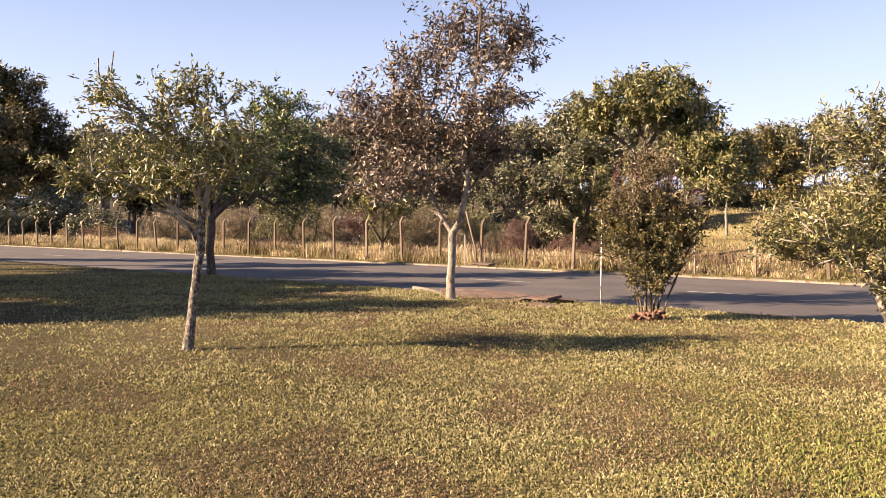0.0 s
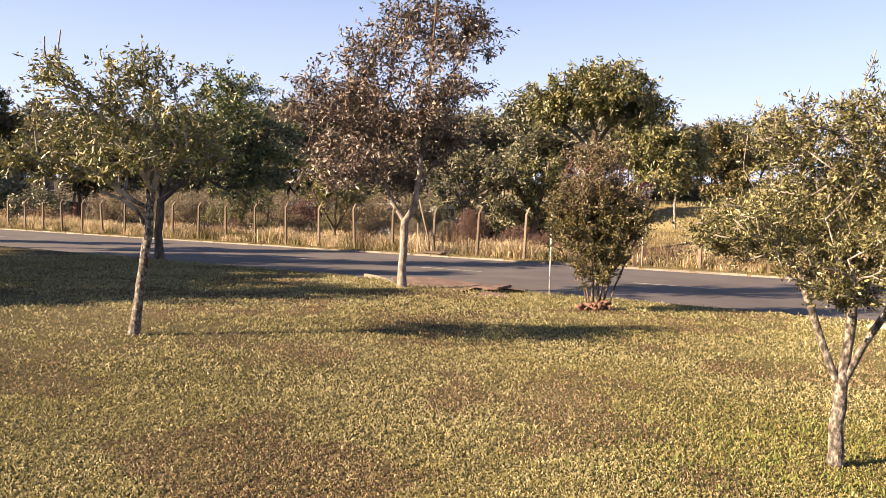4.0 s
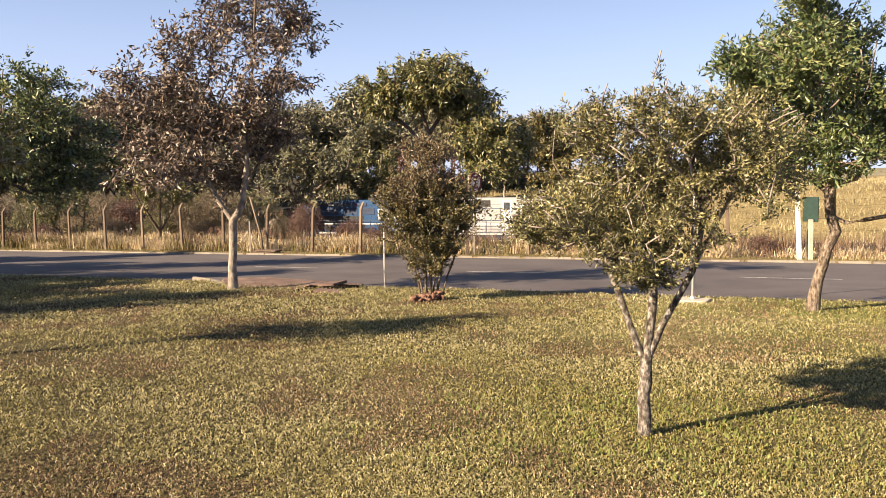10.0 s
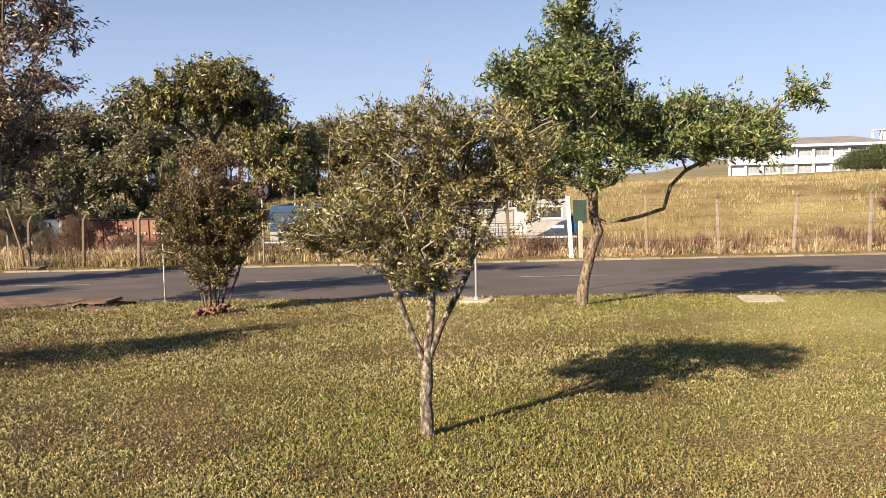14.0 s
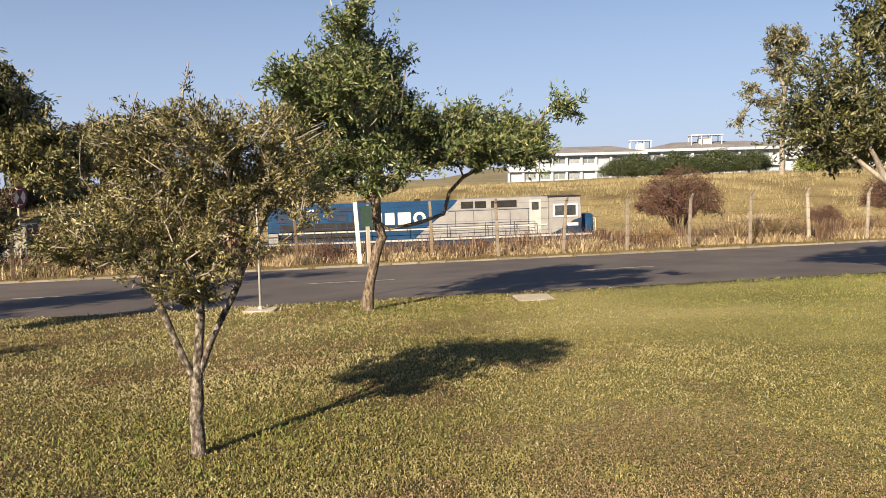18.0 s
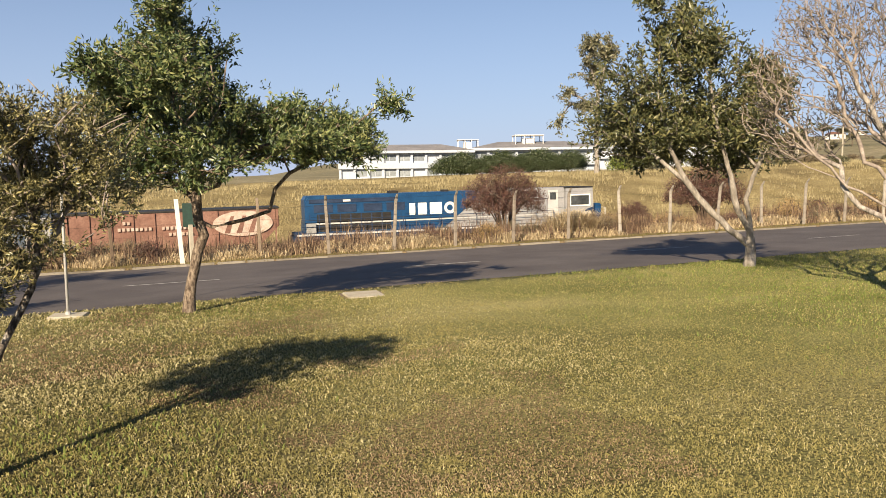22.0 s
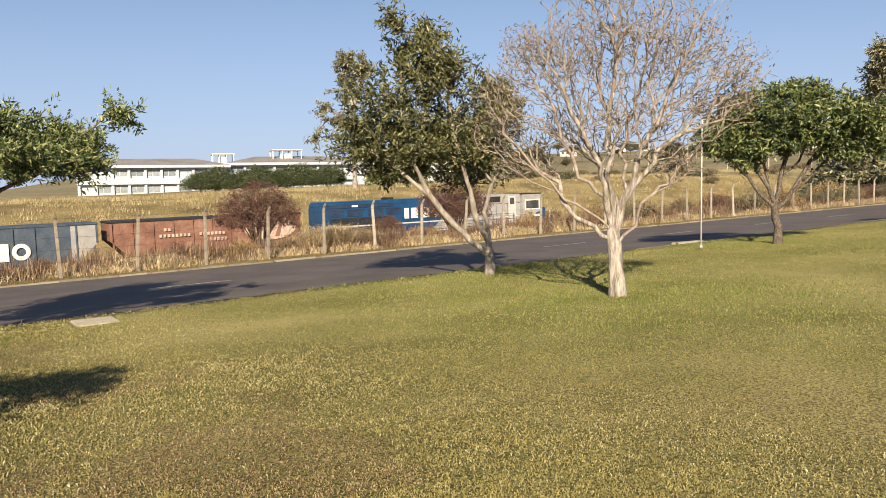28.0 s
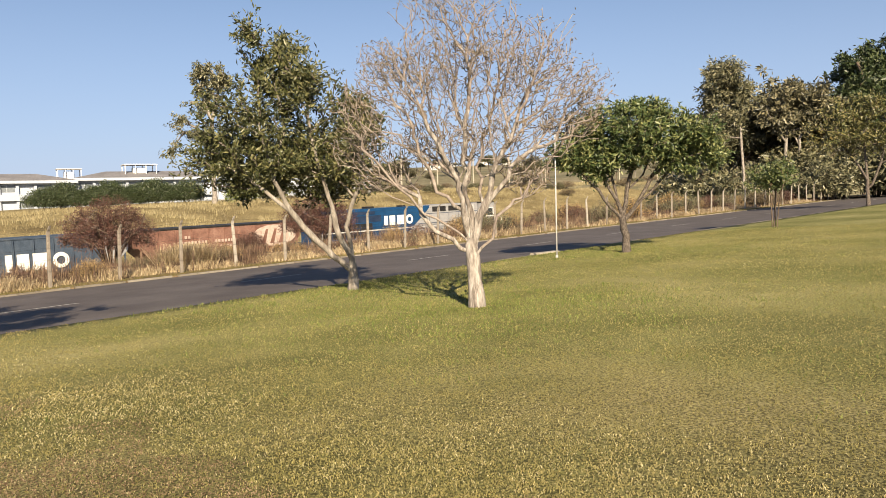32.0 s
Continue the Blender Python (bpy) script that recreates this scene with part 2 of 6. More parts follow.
    "rust": material("red_oxide", [(0.125, 0.0607, 0.0459), (0.195, 0.102, 0.0777), (0.257, 0.148, 0.115)], scale=1.0, fine=12, bump=0.15, depth=0.01, fine_mix=0.35, rough=0.75),
    "black": material("black_metal", [(0.012, 0.012, 0.013), (0.03, 0.028, 0.027)], scale=3, fine=20, bump=0.1, rough=0.6),
    "steel": material("steel", [(0.35, 0.35, 0.36), (0.5, 0.5, 0.5)], scale=3, fine=30, bump=0.05, metal=0.6, rough=0.45),
    "roof": material("roof_sheet", [(0.17, 0.165, 0.175), (0.25, 0.24, 0.25)], scale=0.3, fine=3, bump=0.1, rough=0.8),
    "glass": material("dark_glass", [(0.03, 0.036, 0.042), (0.08, 0.09, 0.1)], scale=1, fine=5, bump=0, rough=0.1, spec=0.6),
    "green_panel": material("green_panel", [(0.006, 0.024, 0.02), (0.01, 0.038, 0.03)], scale=2, fine=10, bump=0, rough=0.5),
    "root": material("root_wood", [(0.0638, 0.0352, 0.0256), (0.16, 0.084, 0.0592), (0.265, 0.15, 0.104)], scale=20, fine=40, bump=0.6, depth=0.02),
    "sign_red": material("sign_red", [(0.11, 0.02, 0.035), (0.17, 0.032, 0.05)], scale=3, fine=20, bump=0, rough=0.5),
}



def lawn_material():
    """Thin brown-tan turf that passes into fuller yellow-green turf towards +x, painted brighter there for
    back-scattered sun, with fine tufts and gaps.
    """
    m = M["lawn"]
    n, l = m.node_tree.nodes, m.node_tree.links
    co, parts, reach, wave, both = n.new("ShaderNodeTexCoord"), n.new("ShaderNodeSeparateXYZ"), n.new("ShaderNodeMapRange"), n.new("ShaderNodeTexNoise"), n.new("ShaderNodeMath")
    l.new(co.outputs["Object"], parts.inputs[0])
    l.new(co.outputs["Object"], wave.inputs["Vector"])
    wave.inputs["Scale"].default_value, wave.inputs["Detail"].default_value = 0.35, 4
    both.operation = "MULTIPLY_ADD"
    both.inputs[1].default_value = 9.0
    l.new(wave.outputs["Fac"], both.inputs[0])
    l.new(parts.outputs[0], both.inputs[2])
    reach.inputs[1].default_value, reach.inputs[2].default_value = 4.0, 16.0
    l.new(both.outputs[0], reach.inputs[0])
    full = n.new("ShaderNodeValToRGB")
    e = full.color_ramp.elements
    e.new(0.5)
    # fuller turf's own hue, plus brightness that imitates sun scattered back
    for k, c in enumerate(((0.132, 0.138, 0.042), (0.228, 0.222, 0.083), (0.345, 0.315, 0.142))):
        e[k].position, e[k].color = 0.3 + 0.2 * k, (*(0.87 * v for v in c), 1)
    broad = [x for x in n if x.type == "TEX_NOISE" and abs(x.inputs["Scale"].default_value - 0.22) < 0.01][0]
    l.new(broad.outputs["Fac"], full.inputs[0])
    tuft = [x for x in n if x.type == "MIX" and x.blend_type == "MULTIPLY"][0]
    thin = tuft.inputs[6].links[0].from_socket
    turf_and_glare = n.new("ShaderNodeMix")
    turf_and_glare.data_type = "RGBA"
    l.new(reach.outputs[0], turf_and_glare.inputs[0])
    l.new(thin, turf_and_glare.inputs[6])
    l.new(full.outputs[0], turf_and_glare.inputs[7])
    l.new(turf_and_glare.outputs[2], tuft.inputs[6])
    gaps = tuft.inputs[7].links[0].from_node
    gaps.inputs[1].default_value, gaps.inputs[2].default_value, gaps.inputs[3].default_value, gaps.inputs[4].default_value = 0.4, 0.62, 0.2, 1.6
    strength = n.new("ShaderNodeMapRange")
    strength.inputs[3].default_value, strength.inputs[4].default_value = 0.9, 0.58
    l.new(reach.outputs[0], strength.inputs[0])
    l.new(strength.outputs[0], tuft.inputs[0])


lawn_material()

# ---- mesh helpers ----
def mesh(name, verts, faces, mats, parent=None, label="", smooth=False, index=None):
    d = bpy.data.meshes.new(name)
    d.from_pydata([tuple(v) for v in verts], [], faces)
    for m in mats if isinstance(mats, (list, tuple)) else [mats]:
        d.materials.append(m)
    if smooth:
        d.polygons.foreach_set("use_smooth", [True] * len(d.polygons))
    if index is not None:
        d.polygons.foreach_set("material_index", index)
    d.update()
    ob = new(name, d)
    ob.parent = parent
    return tagged(ob, label=label)


def quick_mesh(name, verts, tris, mats, parent=None, label=""):
    """A mesh of triangles from arrays."""
    d = bpy.data.meshes.new(name)
    d.vertices.add(len(verts))
    d.vertices.foreach_set("co", np.asarray(verts, np.float32).ravel())
    d.loops.add(len(tris) * 3)
    d.loops.foreach_set("vertex_index", np.asarray(tris, np.int32).ravel())
    d.polygons.add(len(tris))
    d.polygons.foreach_set("loop_start", np.arange(len(tris), dtype=np.int32) * 3)
    d.polygons.foreach_set("loop_total", np.full(len(tris), 3, np.int32))
    d.materials.append(mats)
    d.update(calc_edges=True)
    ob = new(name, d)
    ob.parent = parent
    return tagged(ob, label=label)


def thing(name, m, label, category, group="", kind=""):
    ob = new(name)
    ob.matrix_world = m
    return tagged(ob, label=label, category=category, group=group, kind=kind)


def part(name, bm, mat, parent, label="", smooth=False):
    d = bpy.data.meshes.new(name)
    bm.to_mesh(d)
    bm.free()
    for m in mat if isinstance(mat, (list, tuple)) else [mat]:
        d.materials.append(m)
    if smooth:
        d.polygons.foreach_set("use_smooth", [True] * len(d.polygons))
    ob = new(name, d)
    ob.parent = parent
    return tagged(ob, label=label)


def box(x0, x1, y0, y1, z0, z1, bevel=0.0, bm=None):
    own = bm or bmesh.new()
    r = bmesh.ops.create_cube(own, size=1)
    bmesh.ops.transform(own, matrix=Matrix.LocRotScale(((x0 + x1) / 2, (y0 + y1) / 2, (z0 + z1) / 2), None, (x1 - x0, y1 - y0, z1 - z0)), verts=r["verts"])
    if bevel:
        es = list({e for v in r["verts"] for e in v.link_edges})
        bmesh.ops.bevel(own, geom=es, offset=bevel, segments=2, affect="EDGES")
    return own


def tube(points, radii, sides=7, bm=None):
    """A tapered round bar along points."""
    own = bm or bmesh.new()
    rings, pts = [], [Vector(p) for p in points]
    for i, p in enumerate(pts):
        way = (pts[min(i + 1, len(pts) - 1)] - pts[max(i - 1, 0)]).normalized()
        a = way.orthogonal().normalized() if abs(way.z) < 0.95 else Vector((1, 0, 0))
        a = (a - way * a.dot(way)).normalized()
        b = way.cross(a)
        r = radii[i] if isinstance(radii, (list, tuple)) else radii
        rings.append([own.verts.new(p + (a * math.cos(k * math.tau / sides) + b * math.sin(k * math.tau / sides)) * r) for k in range(sides)])
    for q, s in zip(rings, rings[1:]):
        for k in range(sides):
            own.faces.new((q[k], q[(k + 1) % sides], s[(k + 1) % sides], s[k]))
    own.faces.new(rings[0][::-1])
    own.faces.new(rings[-1])
    return own


def prism(outline, y0, y1, bm=None):
    """A slab whose outline lies in the local x-z plane, from y0 to y1."""
    own = bm or bmesh.new()
    a = [own.verts.new((x, y0, z)) for x, z in outline]
    b = [own.verts.new((x, y1, z)) for x, z in outline]
    own.faces.new(a)
    own.faces.new(b[::-1])
    for k in range(len(a)):
        j = (k + 1) % len(a)
        own.faces.new((a[j], a[k], b[k], b[j]))
    bmesh.ops.recalc_face_normals(own, faces=own.faces)
    return own


# ---- the lie of the land ----
UX, UY = 0.856, -0.517  # along the road
NEAR, MID, FAR, FENCE = 15.2, 20.7, 26.2, 27.5
TRACK_TURN = -4.0  # degrees from the road
TA = math.atan2(UY, UX) + radians(TRACK_TURN)
TX, TY = math.cos(TA), math.sin(TA)
TRACK = 54.0  # from the first eye to the rails


def road(u, v):
    return u * UX - v * UY, u * UY + v * UX


def to_road(x, y):
    return x * UX + y * UY, -x * UY + y * UX


def rail_z(s):
    return -4.42 + 0.0145 * s


def ease(a, b, x):
    k = min(1.0, max(0.0, (x - a) / (b - a)))
    return k * k * (3 - 2 * k)


def land(x, y):
    u, v = to_road(x, y)
    cu = max(-75.0, min(110.0, u))
    cv = max(-25.0, min(29.0, v))
    px, py = road(cu, cv)
    z = -0.0140 * px - 0.0509 * py + 0.014 * max(0.0, min(8.0, v - MID))
    if v > 28.6:
        s, w = x * TX + y * TY, -x * TY + y * TX
        zt = rail_z(max(-120.0, min(160.0, s))) - 0.35
        k = ease(33.0, 50.0, v)
        z = z * (1 - k) + zt * k
        z += (4.9 + 0.010 * max(-100.0, min(150.0, s))) * ease(TRACK + 4, TRACK + 46, w) * ease(40, 52, v)
        z += 0.004 * max(0.0, min(500.0, w - 110)) + 0.045 * max(0.0, min(650.0, math.hypot(x, y) - 190)) * ease(130, 330, s)
        z += 0.35 * noise.noise((x * 0.06, y * 0.06, 0.3)) * ease(TRACK + 3, TRACK + 15, w)
    return z


def on_land(x, y, turn=0.0):
    return pose(x, y, land(x, y), 0, 0, turn)


def strip_values(*stops):
    """Grid lines: (from, to, step) runs joined."""
    out = []
    for a, b, n in stops:
        out += [a + (b - a) * k / n for k in range(n)]
    return out + [stops[-1][1]]


def sheet(name, us, vs, mat, lift=0.0, label="", category="", rough=0.0):
    verts = []
    for v in vs:
        for u in us:
            x, y = road(u, v)
            verts.append((x, y, land(x, y) + lift + (rough * noise.noise((x * 0.9, y * 0.9, 0)) if rough else 0)))
    n = len(us)
    faces = [(j * n + i, j * n + i + 1, (j + 1) * n + i + 1, (j + 1) * n + i) for j in range(len(vs) - 1) for i in range(n - 1)]
    ob = mesh(name, verts, faces, mat, smooth=True)
    return tagged(ob, label=label, category=category, kind="structure")


# ---- ground ----
US = strip_values((-1800, -300, 10), (-300, -80, 14), (-80, 110, 120), (110, 300, 12), (300, 1800, 10))
ground_vs = strip_values((-300, -30, 8), (-30, NEAR, 50), (NEAR, NEAR + 0.03, 1), (NEAR + 0.03, FAR - 0.03, 6), (FAR - 0.03, FAR, 1), (FAR, 50, 26), (50, 130, 44), (130, 300, 12), (300, 2200, 10))
verts, faces, index = [], [], []
for v in ground_vs:
    for u in US:
        x, y = road(u, v)
        verts.append((x, y, land(x, y) - (0.12 if NEAR < v < FAR else 0.0)))
n = len(US)
for j in range(len(ground_vs) - 1):
    for i in range(n - 1):
        faces.append((j * n + i, j * n + i + 1, (j + 1) * n + i + 1, (j + 1) * n + i))
        x, y = road(US[i], ground_vs[j])
        # ground under the far woods; their inner shade is put into its dark colour
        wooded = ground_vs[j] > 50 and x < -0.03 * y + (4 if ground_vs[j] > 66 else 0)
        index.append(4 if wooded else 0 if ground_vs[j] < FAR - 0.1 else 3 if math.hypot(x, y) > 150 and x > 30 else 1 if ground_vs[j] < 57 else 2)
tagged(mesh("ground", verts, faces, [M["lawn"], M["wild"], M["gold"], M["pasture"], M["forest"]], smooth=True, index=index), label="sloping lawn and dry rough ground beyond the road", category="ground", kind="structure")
RU = strip_values((-300, -60, 12), (-60, 100, 80), (100, 300, 12))
sheet("road", RU, strip_values((NEAR + 0.02, FAR - 0.02, 10)), M["asphalt"], lift=0.004 - 0.05, label="grey asphalt road with faded centre dashes", category="road")


# ---- trees ----
def grow(spec, rng, depth=0.8, twigs=26, step=0.22, balance=0.25, sag=0.12, kink=0.05, gaps=0.0, stray=0.1):
    """Nodes of a tree: the given trunk and limbs first, then twigs that reach into the crown's lobes."""
    nodes, parent = [], []
    spot, trail = np.zeros((4096, 3)), np.zeros(4096)

    def add(p, q):
        nonlocal spot, trail
        k = len(nodes)
        if k == len(spot):
            spot, trail = np.concatenate([spot, spot * 0]), np.concatenate([trail, trail * 0])
        nodes.append(Vector(p))
        parent.append(q)
        spot[k] = p
        trail[k] = trail[q] + (nodes[-1] - nodes[q]).length if q >= 0 else 0.0
        return k

    lines = ([spec["trunk"]] if len(spec["trunk"]) > 1 else []) + spec["limbs"]
    for k, line in enumerate(lines):
        lean = 0.0 if k == 0 and len(spec["trunk"]) > 1 else rng.uniform(-0.36, 0.36) * min(depth, 0.8)
        x0, z0 = line[0]
        start = int(np.argmin(((spot[:len(nodes)] - np.array((x0, 0, z0))) ** 2).sum(1))) if nodes and k else -1
        if len(spec["trunk"]) <= 1:
            start = -1
        y0 = nodes[start].y if start >= 0 else rng.uniform(-0.1, 0.1) * (len(spec["trunk"]) <= 1)
        if start < 0:
            last = add((x0, y0, z0), -1)
        else:
            last = start
        length = 0.0
        for (xa, za), (xb, zb) in zip(line, line[1:]):
            seg = math.hypot(xb - xa, zb - za)
            cuts = max(1, round(seg / step))
            for c in range(1, cuts + 1):
                length += seg / cuts
                f = c / cuts
                w = kink * step
                last = add((xa + (xb - xa) * f + rng.uniform(-w, w), y0 + lean * length + rng.uniform(-w, w), za + (zb - za) * f + rng.uniform(-w, w)), last)
    fixed = {i for i in range(len(nodes)) if i not in parent}
    tips = []
    mean = sum(c[0] for c in spec["crown"]) / len(spec["crown"])
    half = max(abs(c[0] - mean) + c[2] for c in spec["crown"])
    for cx, cz, rx, rz, weight in spec["crown"]:
        ry = depth * rx
        room = 0.8 * depth * math.sqrt(max(0.0, half ** 2 - (cx - mean) ** 2)) - ry
        ry_mid = rng.uniform(-1, 1) * max(0.0, room)  # lobes stand before and behind one another
        for _ in range(max(2, round(weight * twigs / 5))):
            for _ in range(12):
                d = Vector((rng.gauss(0, 1), rng.gauss(0, 1), rng.gauss(0, 1))).normalized()
                lump = 1.0 + 0.35 * noise.noise(d * 1.9 + Vector((cx * 3, cz * 3, rx)))  # knobbly lobes
                d *= lump * rng.random() ** 0.55 * (1.22 if rng.random() < stray else 1.0)
                p = Vector((cx + d.x * rx, ry_mid + d.y * ry + 0.08 * cx * rng.uniform(-1, 1), cz + d.z * rz))
                if not gaps or noise.noise(p * (6.5 / half) + Vector((7, 3, half))) + 0.5 * noise.noise(p * (13.0 / half)) > gaps - 0.5 + 0.3 * rng.random():
                    break
            tips.append(p)
    root = Vector((0, 0, spec["trunk"][-1][1] if len(spec["trunk"]) > 1 else 0))
    tips.sort(key=lambda p: (p - root).length)
    ends = []
    for p in tips:
        n = len(nodes)
        d = spot[:n] - np.array(p)
        cost = np.sqrt((d ** 2).sum(1)) + 0.6 * np.maximum(0, d[:, 2]) + balance * trail[:n]
        k = int(np.argmin(cost))
        q = nodes[k]
        gap = (p - q).length
        cuts = max(1, min(6, round(gap / step)))
        last = k
        for c in range(1, cuts + 1):
            f = c / cuts
            w = 0.2 * gap / cuts
            b = q.lerp(p, f) + Vector((rng.uniform(-w, w), rng.uniform(-w, w), rng.uniform(-w, w) - sag * gap * f * (1 - f)))
            last = add(b, last)
        ends.append(last)
    return nodes, parent, ends, fixed


def limbs_mesh(nodes, parent, trunk_r, tip_r, sides=6, flare=1.35, taper=0.5, stout=(), extra=0.0, fine_at=0.28):
    """Tapered tubes over the node tree, thick where many twigs hang on."""
    n = len(nodes)
    load = np.ones(n) * 1e-3
    kids = [[] for _ in range(n)]
    for i, p in enumerate(parent):
        if p >= 0:
            kids[p].append(i)
    for i in range(n - 1, -1, -1):
        if not kids[i]:
            load[i] = 1.0
        if i in stout:
            load[i] += extra
        if parent[i] >= 0:
            load[parent[i]] += load[i]
    roots = [i for i in range(n) if parent[i] < 0]
    top = max(load[i] for i in roots)
    rad = tip_r + (trunk_r - tip_r) * (load / top) ** taper
    height = max(p.z for p in nodes)
    for i, p in enumerate(nodes):
        if load[i] > 0.5 * top / len(roots) and p.z < 0.06 * height + 0.12:
            rad[i] *= 1 + (flare - 1) * (1 - p.z / (0.06 * height + 0.12))
    verts, faces, fine = [], [], []
    for r in roots:
        stack = [(r, -1)]
        while stack:
            i, came = stack.pop()
            chain = ([came] if came >= 0 else []) + [i]
            while kids[i]:
                best = max(kids[i], key=lambda c: load[c])
                stack += [(c, i) for c in kids[i] if c != best]
                chain.append(best)
                i = best
            if len(chain) < 2:
                continue
            s = sides if rad[chain[min(1, len(chain) - 1)]] > 0.25 * trunk_r else max(3, sides - 3)
            base = len(verts)
            for k, c in enumerate(chain):
                p = nodes[c]
                way = (nodes[chain[min(k + 1, len(chain) - 1)]] - nodes[chain[max(k - 1, 0)]])
                way = way.normalized() if way.length > 1e-6 else Vector((0, 0, 1))
                a = Vector((1, 0.2, 0)) - way * way.dot(Vector((1, 0.2, 0)))
                a = a.normalized() if a.length > 1e-3 else way.orthogonal().normalized()
                b = way.cross(a)
                rr = min(rad[c], rad[chain[min(1, len(chain) - 1)]] * 1.05) if k == 0 and came >= 0 else rad[c]
                for j in range(s):
                    wob = 1 + 0.12 * noise.noise((p.x * 5 + j * 1.7, p.y * 5, p.z * 4))
                    verts.append(p + (a * math.cos(j * math.tau / s) + b * math.sin(j * math.tau / s)) * rr * wob)
            for k in range(len(chain) - 1):
                for j in range(s):
                    j2 = (j + 1) % s
                    faces.append((base + k * s + j, base + k * s + j2, base + (k + 1) * s + j2, base + (k + 1) * s + j))
                    fine.append(int(rad[chain[k]] < fine_at * trunk_r))
            faces.append(tuple(base + (len(chain) - 1) * s + j for j in range(s)))
            fine.append(1)
    return verts, faces, fine


def leaf_cloud(centres, per, spread, length, width, nr, droop=0.3, ways=None, reach=1.6):
    """Folded pointed leaves: along sprays where the twigs' ways are given, else loosely round the centres. Arrays of vertices and triangles."""
    c = np.repeat(np.asarray(centres, float), per, axis=0)
    n = len(c)
    if ways is None:
        c = c + np.clip(nr.normal(0, spread, (n, 3)), -1.5 * spread, 1.5 * spread) * np.array([1, 1, 0.8])
        way = nr.normal(0, 1, (n, 3)) + np.array([0, 0, -droop])
    else:
        w = np.repeat(np.asarray(ways, float), per, axis=0)
        long = np.repeat(nr.uniform(0.6, 1.4, len(centres)), per)[:, None] * spread * reach
        f = nr.uniform(-0.75, 1.0, n)[:, None]
        thin = 0.34 * spread * (1.15 - 0.6 * np.abs(f))
        c = c + w * long * f + nr.normal(0, 1, (n, 3)) * thin - np.array([0, 0, 1]) * droop * 0.25 * long * np.maximum(0, f) ** 2
        way = 0.75 * w + nr.normal(0, 0.8, (n, 3)) + np.array([0, 0, -droop])
    way /= np.linalg.norm(way, axis=1)[:, None]
    side = np.cross(way, nr.normal(0, 1, (n, 3)))
    side /= np.linalg.norm(side, axis=1)[:, None] + 1e-9
    up = np.cross(side, way)
    ln = (length * nr.uniform(0.6, 1.3, n))[:, None]
    wd = (width * nr.uniform(0.6, 1.3, n))[:, None]
    a, b = c, c + way * ln
    m = c + way * ln * 0.45
    v = np.stack([a, m + side * wd / 2 + up * wd * 0.18, b - up * ln * 0.08, m - side * wd / 2 + up * wd * 0.18], 1).reshape(-1, 3)
    k = np.arange(n)[:, None] * 4
    return v, np.concatenate([k + np.array([[0, 1, 2]]), k + np.array([[0, 2, 3]])], 1).reshape(-1, 3)


def tree(key, name, label, bark, leaf, trunk_r, tip_r=0.006, per=26, spread=0.16, size=(0.09, 0.035), depth=0.8, twigs=26, step=0.22, along=0.5, seed=1, category="tree", sides=8, flare=1.35, droop=0.3, taper=0.5, balance=0.25, sag=0.12, tips=None, kink=0.05, extra=3.0, twig=None, fine_at=0.28, gaps=0.3, stray=0.1, shoots=0):
    spec = TREES[key]
    rng, nr = random.Random(seed), np.random.RandomState(seed)
    ob = thing(name, on_land(*spec["at"], spec["turn"]), label, category)
    nodes, parent, ends, fixed = grow(spec, rng, depth, twigs, step, balance, sag, kink, gaps, stray)
    top = sorted(ends, key=lambda e: -nodes[e].z)[:len(ends) // 3]
    for e in rng.sample(top, min(shoots, len(top))):  # bare shoots that stand out of the crown
        w = (nodes[e] - nodes[parent[e]]).normalized() * 0.8 + Vector((rng.uniform(-0.7, 0.7), rng.uniform(-0.7, 0.7), 0.9))
        last = e
        for _ in range(3):
            nodes.append(nodes[last] + w.normalized() * rng.uniform(0.3, 0.8) * step + Vector((rng.uniform(-1, 1), rng.uniform(-1, 1), 0)) * 0.1 * step)
            parent.append(last)
            last = len(nodes) - 1
    lowest = min(p.z for p in nodes)
    for p in nodes:
        if p.z < lowest + 0.03:
            p.z -= 0.08
    v, f, fine = limbs_mesh(nodes, parent, trunk_r, tip_r, sides, flare, taper, fixed, extra, fine_at)
    mesh("trunk", v, f, [bark, twig or bark], ob, smooth=True, index=fine)
    if per:
        picks = ends + [parent[e] for e in ends if rng.random() < along and parent[parent[e]] >= 0]
        sprays = []
        for e in picks:
            w = nodes[e] - nodes[parent[e]]
            sprays.append((nodes[e], w.normalized() if w.length > 1e-5 else Vector((0, 0, 1))))
        high = [k for k, (c, w) in enumerate(sprays) if tips and c.z + rng.uniform(-0.3, 0.3) > tips[1]]
        rest = sorted(set(range(len(sprays))) - set(high))
        for name, pick, mat, note in (("young_growth", high, tips and tips[0], tips and tips[2]), ("crown", rest, leaf, "")):
            if pick:
                v, t = leaf_cloud([sprays[k][0] for k in pick], per, spread, *size, nr, droop, [sprays[k][1] for k in pick])
                quick_mesh(name, v, t, mat, ob, note)
    return ob


